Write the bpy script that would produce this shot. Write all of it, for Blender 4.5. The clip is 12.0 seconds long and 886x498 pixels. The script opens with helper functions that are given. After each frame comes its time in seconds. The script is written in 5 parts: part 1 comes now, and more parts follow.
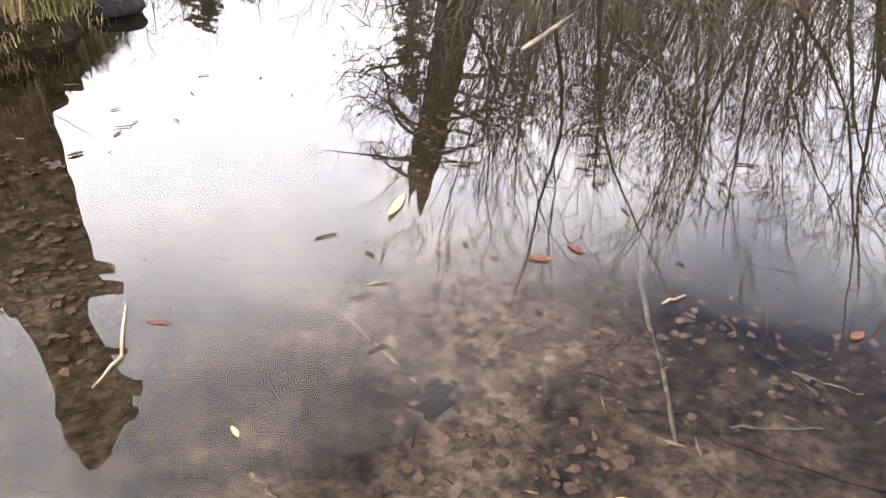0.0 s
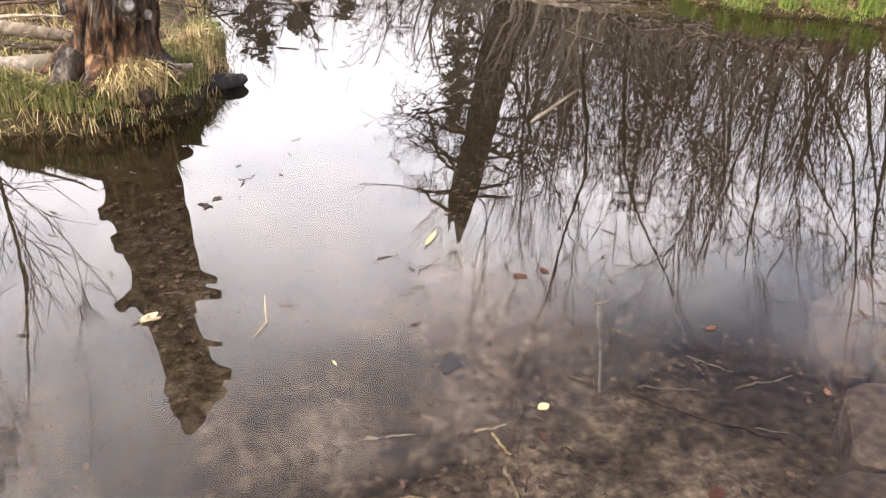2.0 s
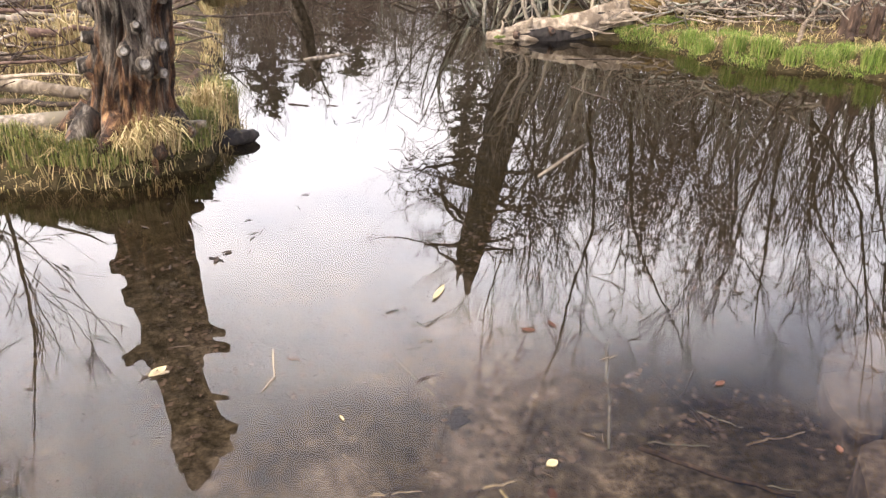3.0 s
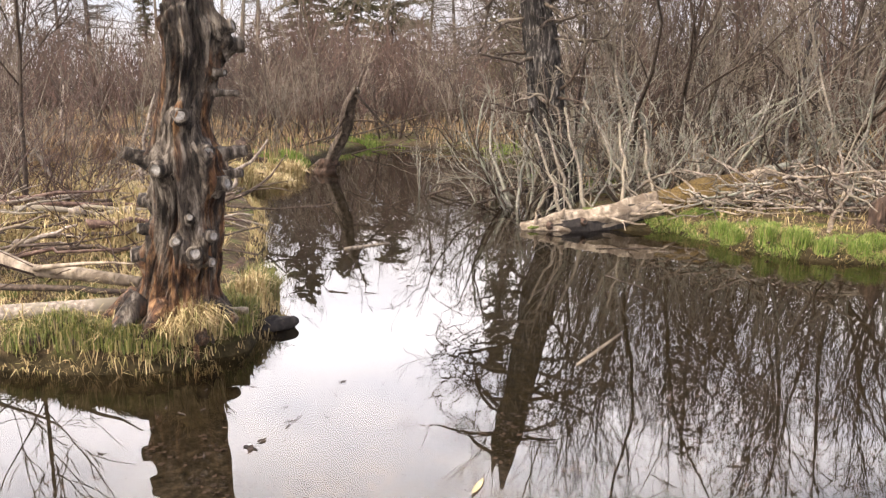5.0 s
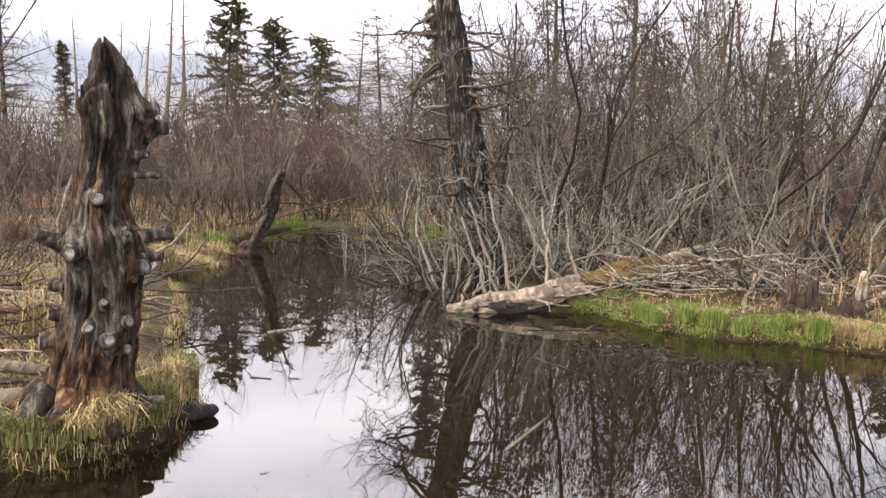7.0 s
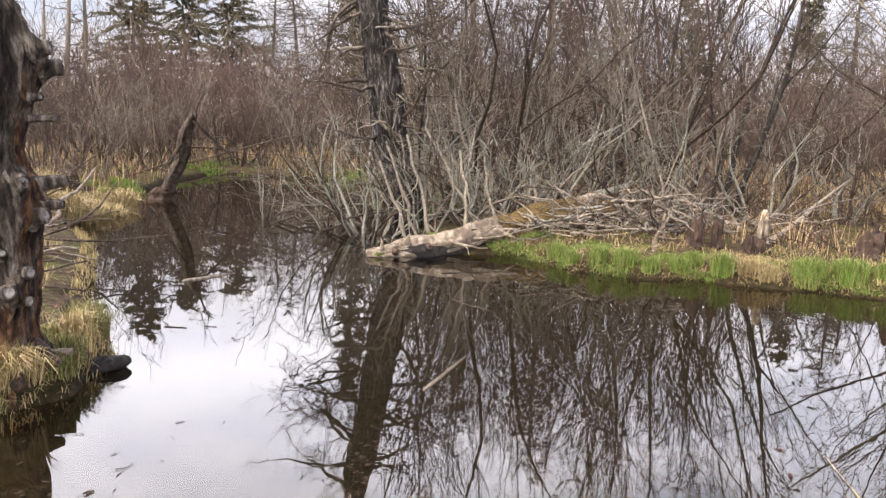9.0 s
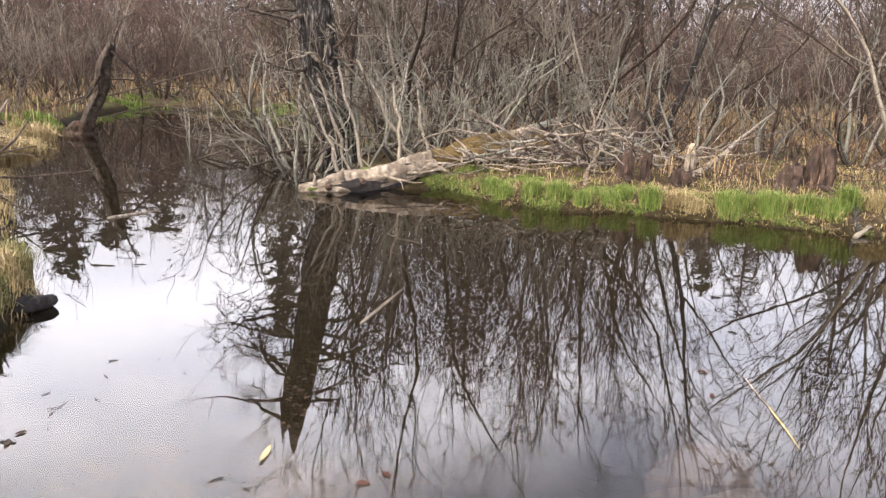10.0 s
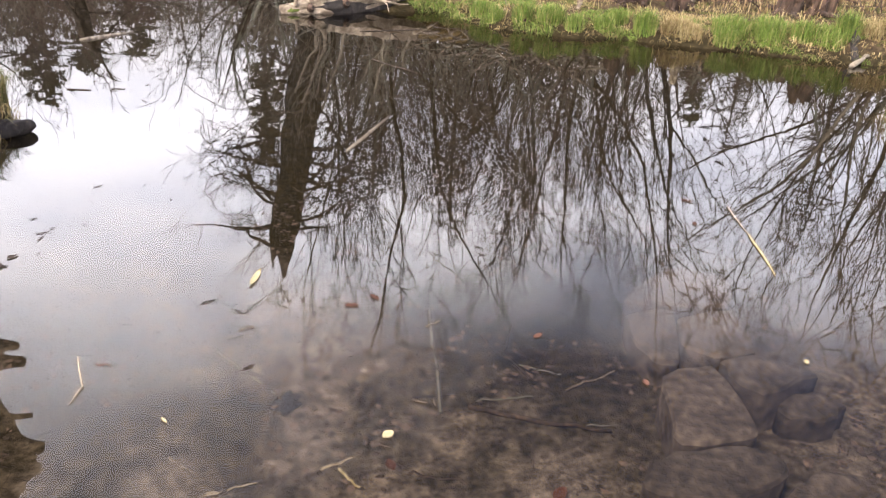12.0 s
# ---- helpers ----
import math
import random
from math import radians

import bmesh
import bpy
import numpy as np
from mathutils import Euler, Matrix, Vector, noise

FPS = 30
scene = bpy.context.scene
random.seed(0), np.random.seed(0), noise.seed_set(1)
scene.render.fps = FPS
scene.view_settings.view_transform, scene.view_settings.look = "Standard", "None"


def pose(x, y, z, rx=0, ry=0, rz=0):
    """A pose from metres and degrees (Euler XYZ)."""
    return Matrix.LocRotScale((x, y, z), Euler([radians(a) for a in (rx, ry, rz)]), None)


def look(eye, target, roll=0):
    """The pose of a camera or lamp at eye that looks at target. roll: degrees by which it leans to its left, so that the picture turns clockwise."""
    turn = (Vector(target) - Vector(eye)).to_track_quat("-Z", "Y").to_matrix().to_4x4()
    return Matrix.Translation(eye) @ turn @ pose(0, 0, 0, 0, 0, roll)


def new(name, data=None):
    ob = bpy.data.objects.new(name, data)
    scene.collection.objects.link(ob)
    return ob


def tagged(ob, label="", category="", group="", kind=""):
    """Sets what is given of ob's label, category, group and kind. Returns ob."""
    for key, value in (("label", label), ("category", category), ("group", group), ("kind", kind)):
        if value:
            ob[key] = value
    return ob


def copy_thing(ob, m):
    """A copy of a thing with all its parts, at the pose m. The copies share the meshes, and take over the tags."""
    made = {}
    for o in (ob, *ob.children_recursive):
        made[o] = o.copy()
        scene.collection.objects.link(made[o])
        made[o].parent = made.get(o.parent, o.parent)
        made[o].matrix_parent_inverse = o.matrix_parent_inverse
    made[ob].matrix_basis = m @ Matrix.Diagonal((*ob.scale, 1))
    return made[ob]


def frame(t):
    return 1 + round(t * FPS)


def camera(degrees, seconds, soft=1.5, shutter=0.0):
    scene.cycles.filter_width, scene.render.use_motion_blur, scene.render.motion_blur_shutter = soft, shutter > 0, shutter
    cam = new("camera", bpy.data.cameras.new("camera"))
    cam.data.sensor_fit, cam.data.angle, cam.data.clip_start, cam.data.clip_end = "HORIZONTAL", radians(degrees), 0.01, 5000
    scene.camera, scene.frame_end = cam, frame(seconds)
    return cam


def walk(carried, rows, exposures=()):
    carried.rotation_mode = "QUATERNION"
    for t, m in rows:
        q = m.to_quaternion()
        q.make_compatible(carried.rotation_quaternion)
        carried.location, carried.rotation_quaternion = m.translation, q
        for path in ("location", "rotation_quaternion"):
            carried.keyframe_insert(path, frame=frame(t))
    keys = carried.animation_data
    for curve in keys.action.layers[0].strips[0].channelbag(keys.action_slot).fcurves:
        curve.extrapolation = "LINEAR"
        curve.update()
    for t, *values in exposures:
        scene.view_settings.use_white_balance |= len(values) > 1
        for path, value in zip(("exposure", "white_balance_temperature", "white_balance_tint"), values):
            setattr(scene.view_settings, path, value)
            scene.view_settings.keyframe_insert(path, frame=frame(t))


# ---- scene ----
cam = camera(59.0, 12.0, soft=1.35)
# seconds, x, y, z, yaw, pitch, roll
ROWS = [
    (0, 0.365, 0.960, 1.040, -24.80, -30.30, -1.92),
    (0.5, 0.265, 0.640, 1.215, -22.67, -29.32, -1.88),
    (1, 0.128, 0.278, 1.434, -21.78, -29.07, -1.80),
    (1.5, 0.026, 0.005, 1.583, -21.36, -28.77, -1.81),
    (2, 0.016, 0.001, 1.592, -21.35, -28.33, -1.92),
    (2.5, 0.016, -0.005, 1.600, -21.35, -26.79, -1.79),
    (4.5, -0.013, -0.025, 1.615, -18.30, -14.90, -1.47),
    (5, -0.016, -0.005, 1.620, -18.41, -11.08, -1.29),
    (5.5, -0.019, -0.004, 1.627, -18.72, -7.47, -1.50),
    (6, -0.017, 0.004, 1.629, -19.35, -4.67, -1.79),
    (6.5, -0.014, 0.013, 1.630, -21.09, -4.05, -1.95),
    (7, -0.013, 0.015, 1.629, -23.77, -4.98, -1.85),
    (9, 0.021, -0.007, 1.628, -29.52, -8.89, -1.67),
    (9.5, 0.021, -0.001, 1.617, -32.54, -10.63, -1.80),
    (10, 0.003, -0.005, 1.615, -34.42, -13.43, -2.08),
    (10.5, 0.012, 0.005, 1.611, -35.40, -16.19, -2.30),
    (11, 0.027, 0.018, 1.605, -36.31, -18.94, -2.53),
    (11.5, 0.013, 0.011, 1.602, -36.41, -22.01, -2.73),
    (12, 0.014, 0.009, 1.596, -35.21, -25.78, -2.69),
]
# seconds, stops, kelvin, tint
EXPOSURES = [(0, 0.52, 6450, 10), (1, 0.40, 6500, 10), (2.5, 0.28, 6600, 10), (4.5, 0.36, 6680, 10), (5.0, 0.2, 6720, 10), (5.5, 0.12, 6720, 10), (6, -0.12, 6600, 10), (7, -0.17, 6480, 10), (9, 0.0, 6350, 10), (10.5, 0.08, 6330, 10), (12, 0.15, 6380, 10)]
walk(cam, [(t, pose(x, y, z, 90 + pitch, roll, yaw)) for t, x, y, z, yaw, pitch, roll in ROWS], EXPOSURES)

# ---- world and light ----
SUN_ELEVATION, SUN_ROTATION = 52.0, 252.0
world = bpy.data.worlds.new("cloudy_sky")
scene.world = world
world.use_nodes = True
wn, wl = world.node_tree.nodes, world.node_tree.links
wn.clear()
w_out = wn.new("ShaderNodeOutputWorld")
w_bg = wn.new("ShaderNodeBackground")
w_sky = wn.new("ShaderNodeTexSky")
w_sky.sky_type, w_sky.sun_disc = "NISHITA", False
w_sky.sun_elevation, w_sky.sun_rotation = radians(SUN_ELEVATION), radians(SUN_ROTATION)
w_tc = wn.new("ShaderNodeTexCoord")
w_map = wn.new("ShaderNodeMapping")
w_map.inputs["Scale"].default_value = (1.0, 1.0, 2.2)
w_cloud = wn.new("ShaderNodeTexNoise")
w_cloud.inputs["Scale"].default_value, w_cloud.inputs["Detail"].default_value = 2.6, 6.0
w_sep = wn.new("ShaderNodeVectorMath")  # the cloud deck lies slanting: clear sky overhead and to the east
w_sep.operation = "DOT_PRODUCT"
w_sep.inputs[1].default_value = (0.30, 0.0, 0.95)
w_high = wn.new("ShaderNodeMapRange")  # cloud cover thins from the horizon towards the zenith
w_high.inputs["From Min"].default_value, w_high.inputs["From Max"].default_value = 0.56, 0.76
w_high.inputs["To Min"].default_value, w_high.inputs["To Max"].default_value = 0.45, -0.34
w_add = wn.new("ShaderNodeMath")
w_add.operation = "ADD"
w_ramp = wn.new("ShaderNodeValToRGB")
w_ramp.color_ramp.elements[0].position, w_ramp.color_ramp.elements[0].color = 0.30, (0.0, 0.0, 0.0, 1)
w_ramp.color_ramp.elements[1].position, w_ramp.color_ramp.elements[1].color = 0.95, (1, 1, 1, 1)
w_blue = wn.new("ShaderNodeMixRGB")
w_blue.blend_type = "MULTIPLY"
w_blue.inputs[0].default_value, w_blue.inputs[2].default_value = 1.0, (1.9, 2.0, 2.5, 1)
w_mix = wn.new("ShaderNodeMixRGB")
w_up = wn.new("ShaderNodeSeparateXYZ")
w_tier = wn.new("ShaderNodeValToRGB")  # a cloud deck is dullest at the horizon and brightens upward
tiers = w_tier.color_ramp.elements
for k, (at, grey) in enumerate([(0.0, 0.13), (0.13, 0.16), (0.20, 0.46), (0.30, 0.98), (0.42, 1.32), (0.54, 1.18)]):
    e = tiers[k] if k < 2 else tiers.new(at)
    e.position, e.color = at, (grey, grey * 0.985, grey, 1)
w_puff = wn.new("ShaderNodeTexNoise")  # the deck's own light and dark billows
w_puff.inputs["Scale"].default_value, w_puff.inputs["Detail"].default_value = 5.0, 5.0
w_shade = wn.new("ShaderNodeValToRGB")
w_shade.color_ramp.elements[0].position, w_shade.color_ramp.elements[0].color = 0.36, (0.86, 0.88, 0.93, 1)
w_shade.color_ramp.elements[1].position, w_shade.color_ramp.elements[1].color = 0.58, (1.06, 1.05, 1.05, 1)
w_deck, w_bright = wn.new("ShaderNodeMixRGB"), wn.new("ShaderNodeMixRGB")
for node in (w_deck, w_bright):
    node.blend_type = "MULTIPLY"
    node.inputs[0].default_value = 1.0
w_bright.inputs[2].default_value = (57.0, 55.5, 57.5, 1)
wl.new(w_tc.outputs["Generated"], w_up.inputs["Vector"])
wl.new(w_up.outputs["Z"], w_tier.inputs["Fac"])
wl.new(w_map.outputs["Vector"], w_puff.inputs["Vector"])
wl.new(w_puff.outputs["Fac"], w_shade.inputs["Fac"])
wl.new(w_tier.outputs["Color"], w_deck.inputs[1])
wl.new(w_shade.outputs["Color"], w_deck.inputs[2])
wl.new(w_deck.outputs["Color"], w_bright.inputs[1])
wl.new(w_bright.outputs["Color"], w_mix.inputs[2])
wl.new(w_tc.outputs["Generated"], w_map.inputs["Vector"])
wl.new(w_tc.outputs["Generated"], w_sep.inputs[0])
wl.new(w_sep.outputs["Value"], w_high.inputs["Value"])
wl.new(w_map.outputs["Vector"], w_cloud.inputs["Vector"])
wl.new(w_cloud.outputs["Fac"], w_add.inputs[0])
wl.new(w_high.outputs["Result"], w_add.inputs[1])
wl.new(w_add.outputs["Value"], w_ramp.inputs["Fac"])
wl.new(w_ramp.outputs["Color"], w_mix.inputs[0])
wl.new(w_sky.outputs["Color"], w_blue.inputs[1])
wl.new(w_blue.outputs["Color"], w_mix.inputs[1])
wl.new(w_mix.outputs["Color"], w_bg.inputs["Color"])
wl.new(w_bg.outputs["Background"], w_out.inputs["Surface"])
w_bg.inputs["Strength"].default_value = 0.10

sun = new("sun", bpy.data.lights.new("sun", "SUN"))
sun.data.energy, sun.data.angle, sun.data.color = 6.5, radians(6), (1.0, 0.89, 0.73)
sun.matrix_world = look((0, 0, 30), (-20 * math.sin(radians(SUN_ROTATION)), -20 * math.cos(radians(SUN_ROTATION)), 30 - 20 * math.tan(radians(SUN_ELEVATION))))


# ---- materials ----
def material(name):
    m = bpy.data.materials.new(name)
    m.use_nodes = True
    nt = m.node_tree
    return m, nt, nt.nodes["Principled BSDF"]


def noise_node(nt, scale, stretch=(1, 1, 1), detail=6.0, rough=0.6, coords="Object"):
    tc, mp, nz = nt.nodes.new("ShaderNodeTexCoord"), nt.nodes.new("ShaderNodeMapping"), nt.nodes.new("ShaderNodeTexNoise")
    mp.inputs["Scale"].default_value = stretch
    nz.inputs["Scale"].default_value, nz.inputs["Detail"].default_value, nz.inputs["Roughness"].default_value = scale, detail, rough
    nt.links.new(tc.outputs[coords], mp.inputs["Vector"])
    nt.links.new(mp.outputs["Vector"], nz.inputs["Vector"])
    return nz


def ramp_node(nt, source, stops):
    r = nt.nodes.new("ShaderNodeValToRGB")
    els = r.color_ramp.elements
    while len(els) < len(stops):
        els.new(0.5)
    for e, (pos, col) in zip(els, stops):
        e.position, e.color = pos, (*col, 1)
    nt.links.new(source, r.inputs["Fac"])
    return r


def mix_node(nt, fac, a, b, blend="MIX"):
    m = nt.nodes.new("ShaderNodeMixRGB")
    m.blend_type = blend
    for sock, v in zip(m.inputs, (fac, a, b)):
        if hasattr(v, "is_linked"):
            nt.links.new(v, sock)
        else:
            sock.default_value = v if isinstance(v, float) else (*v, 1)
    return m


def bump_node(nt, p, source, strength, distance):
    b = nt.nodes.new("ShaderNodeBump")
    b.inputs["Strength"].default_value, b.inputs["Distance"].default_value = strength, distance
    nt.links.new(source, b.inputs["Height"])
    nt.links.new(b.outputs["Normal"], p.inputs["Normal"])


def two_scale(name, dark, mid, light, fine=40.0, coarse=4.0, stretch=(1, 1, 1), rough=0.85, bump=0.5, depth=0.01, spread=0.0, stain=None, coords="Object"):
    """Colour from fine grain, broken up by coarse patches; spread varies it from piece to piece."""
    m, nt, p = material(name)
    n1 = noise_node(nt, fine, stretch, coords=coords)
    n2 = noise_node(nt, coarse, (1, 1, 1), 4.0, coords=coords)
    r1 = ramp_node(nt, n1.outputs["Fac"], [(0.3, dark), (0.52, mid), (0.72, light)])
    col = r1.outputs["Color"]
    r2 = ramp_node(nt, n2.outputs["Fac"], [(0.42, (0, 0, 0)), (0.62, (1, 1, 1))])
    col = mix_node(nt, r2.outputs["Color"], col, stain if stain else mix_node(nt, 1.0, col, (0.62, 0.6, 0.58), "MULTIPLY").outputs["Color"]).outputs["Color"]
    if spread:
        info = nt.nodes.new("ShaderNodeObjectInfo")
        v = nt.nodes.new("ShaderNodeMapRange")
        v.inputs["To Min"].default_value, v.inputs["To Max"].default_value = 1 - spread, 1 + spread
        nt.links.new(info.outputs["Random"], v.inputs["Value"])
        hsv = nt.nodes.new("ShaderNodeHueSaturation")
        nt.links.new(v.outputs["Result"], hsv.inputs["Value"])
        nt.links.new(col, hsv.inputs["Color"])
        col = hsv.outputs["Color"]
    nt.links.new(col, p.inputs["Base Color"])
    p.inputs["Roughness"].default_value = rough
    p.inputs["Specular IOR Level"].default_value = 0.3
    if bump:
        bump_node(nt, p, n1.outputs["Fac"], bump, depth)
    return m


def island_mix(name, colours, rough=0.75, fine=30.0):
    """Blades and leaves: every loose piece takes its own colour."""
    m, nt, p = material(name)
    geo = nt.nodes.new("ShaderNodeNewGeometry")
    stops = [(i / (len(colours) - 1), c) for i, c in enumerate(colours)]
    r = ramp_node(nt, geo.outputs["Random Per Island"], stops)
    nz = noise_node(nt, fine, coords="Generated")
    shade = ramp_node(nt, nz.outputs["Fac"], [(0.3, (0.7, 0.7, 0.7)), (0.7, (1.15, 1.15, 1.15))])
    nt.links.new(mix_node(nt, 1.0, r.outputs["Color"], shade.outputs["Color"], "MULTIPLY").outputs["Color"], p.inputs["Base Color"])
    p.inputs["Roughness"].default_value = rough
    p.inputs["Specular IOR Level"].default_value = 0.25
    return m


BARK_GREY = two_scale("bark_grey", (0.04, 0.031, 0.024), (0.15, 0.122, 0.094), (0.32, 0.27, 0.215), 30, 3, spread=0.25, stain=(0.15, 0.127, 0.09))
BARK_LICHEN = two_scale("bark_lichen", (0.035, 0.029, 0.024), (0.165, 0.146, 0.120), (0.34, 0.31, 0.265), 25, 5, spread=0.3, stain=(0.15, 0.15, 0.11))
BARK_BROWN = two_scale("bark_brown", (0.015, 0.010, 0.007), (0.052, 0.036, 0.025), (0.13, 0.092, 0.065), 30, 3, spread=0.3)
BARK_RED = two_scale("bark_reddish", (0.030, 0.017, 0.012), (0.085, 0.051, 0.038), (0.16, 0.108, 0.084), 30, 2, spread=0.3)
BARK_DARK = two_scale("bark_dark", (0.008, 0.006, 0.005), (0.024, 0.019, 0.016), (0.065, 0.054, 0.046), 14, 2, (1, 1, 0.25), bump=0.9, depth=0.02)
WOOD_PALE = two_scale("wood_bleached", (0.07, 0.052, 0.037), (0.25, 0.20, 0.145), (0.40, 0.335, 0.255), 14, 5.0, (1, 1, 0.5), bump=1.0, depth=0.04, stain=(0.11, 0.082, 0.056))
WOOD_STICK = two_scale("wood_stick", (0.08, 0.06, 0.045), (0.21, 0.17, 0.135), (0.36, 0.31, 0.26), 30, 3, spread=0.35)
WOOD_CUT = two_scale("wood_cut_end", (0.10, 0.09, 0.08), (0.20, 0.185, 0.165), (0.31, 0.29, 0.265), 60, 12)
WOOD_FRESH = two_scale("wood_fresh", (0.20, 0.155, 0.10), (0.36, 0.29, 0.195), (0.50, 0.42, 0.30), 30, 5)
WOOD_ROT = two_scale("wood_rotten", (0.014, 0.009, 0.006), (0.05, 0.03, 0.02), (0.12, 0.075, 0.05), 18, 3, (1, 1, 0.3), bump=0.8, depth=0.02)
WOOD_POST = two_scale("wood_post", (0.02, 0.015, 0.011), (0.085, 0.065, 0.048), (0.2, 0.16, 0.125), 14, 3, (1, 1, 0.3), bump=0.8, depth=0.02)
MOSS = two_scale("moss", (0.045, 0.032, 0.012), (0.12, 0.078, 0.025), (0.23, 0.15, 0.05), 60, 5, bump=0.8, depth=0.02)
MOSS_GREEN = two_scale("moss_green", (0.03, 0.04, 0.008), (0.09, 0.11, 0.02), (0.17, 0.18, 0.04), 60, 8, bump=0.8, depth=0.02)
NEEDLES = island_mix("needles", [(0.04, 0.038, 0.016), (0.07, 0.062, 0.028), (0.12, 0.10, 0.05)])
NEEDLES_GREY = island_mix("twigs_grey", [(0.09, 0.08, 0.07), (0.14, 0.125, 0.11), (0.19, 0.175, 0.155)])
SNAG_BARK = two_scale("bark_snag", (0.006, 0.005, 0.004), (0.024, 0.019, 0.016), (0.22, 0.20, 0.175), 26, 5, (1, 1, 0.22), bump=1.0, depth=0.03)
GRASS_GREEN = island_mix("grass_green", [(0.04, 0.065, 0.012), (0.095, 0.15, 0.021), (0.15, 0.215, 0.034), (0.07, 0.10, 0.018), (0.20, 0.24, 0.055), (0.26, 0.22, 0.09)])
GRASS_OLIVE = island_mix("grass_olive", [(0.035, 0.042, 0.011), (0.085, 0.098, 0.02), (0.13, 0.135, 0.03), (0.27, 0.21, 0.09), (0.06, 0.048, 0.02), (0.09, 0.115, 0.022), (0.20, 0.16, 0.065)])
GRASS_DRY = island_mix("grass_dry", [(0.11, 0.07, 0.032), (0.28, 0.20, 0.09), (0.46, 0.36, 0.19), (0.18, 0.16, 0.05), (0.36, 0.27, 0.13), (0.16, 0.10, 0.045)])
SEDGE_TAN = island_mix("sedge_tan", [(0.11, 0.068, 0.036), (0.23, 0.15, 0.078), (0.38, 0.27, 0.15)])
LEAF_RED = two_scale("leaf_red", (0.04, 0.018, 0.012), (0.10, 0.042, 0.026), (0.15, 0.08, 0.05), 40, 10)
LEAF_YELLOW = two_scale("leaf_yellow", (0.22, 0.17, 0.09), (0.38, 0.31, 0.17), (0.52, 0.46, 0.29), 40, 10)
LEAF_DARK = island_mix("leaf_litter", [(0.04, 0.03, 0.022), (0.09, 0.065, 0.05), (0.17, 0.12, 0.09)])
STONE = two_scale("stone_submerged", (0.035, 0.028, 0.023), (0.105, 0.082, 0.066), (0.19, 0.15, 0.12), 22, 4.0, bump=0.8, depth=0.02, spread=0.25)


def stump_material(name, rotten):
    m, nt, p = material(name)
    grain = noise_node(nt, 18, (1, 1, 0.2), 9, 0.72)
    grain.inputs["Distortion"].default_value = 0.8
    strips = noise_node(nt, 3.0, (1.6, 1.6, 0.28), 5, 0.6)
    grey = ramp_node(nt, grain.outputs["Fac"], [(0.36, (0.006, 0.005, 0.004)), (0.5, (0.078, 0.060, 0.045)), (0.68, (0.29, 0.25, 0.20))])
    orange = ramp_node(nt, grain.outputs["Fac"], [(0.34, (0.016, 0.008, 0.005)), (0.5, (0.10, 0.047, 0.022)), (0.68, (0.33, 0.19, 0.085))])
    mask = ramp_node(nt, strips.outputs["Fac"], [(0.47, (0, 0, 0)), (0.54, (rotten, rotten, rotten))])
    weather = ramp_node(nt, noise_node(nt, 8.0, (1, 1, 0.4), 6, 0.68).outputs["Fac"], [(0.40, (0.16, 0.14, 0.125)), (0.56, (1.1, 1.1, 1.1))])
    wood = mix_node(nt, mask.outputs["Color"], grey.outputs["Color"], orange.outputs["Color"])
    nt.links.new(mix_node(nt, 1.0, wood.outputs["Color"], weather.outputs["Color"], "MULTIPLY").outputs["Color"], p.inputs["Base Color"])
    p.inputs["Roughness"].default_value = 0.8
    p.inputs["Specular IOR Level"].default_value = 0.25
    bump_node(nt, p, grain.outputs["Fac"], 1.0, 0.05)
    return m


STUMP_WOOD = stump_material("wood_weathered_stump", 1.0)
KNOT_WOOD = stump_material("wood_weathered_knot", 0.0)


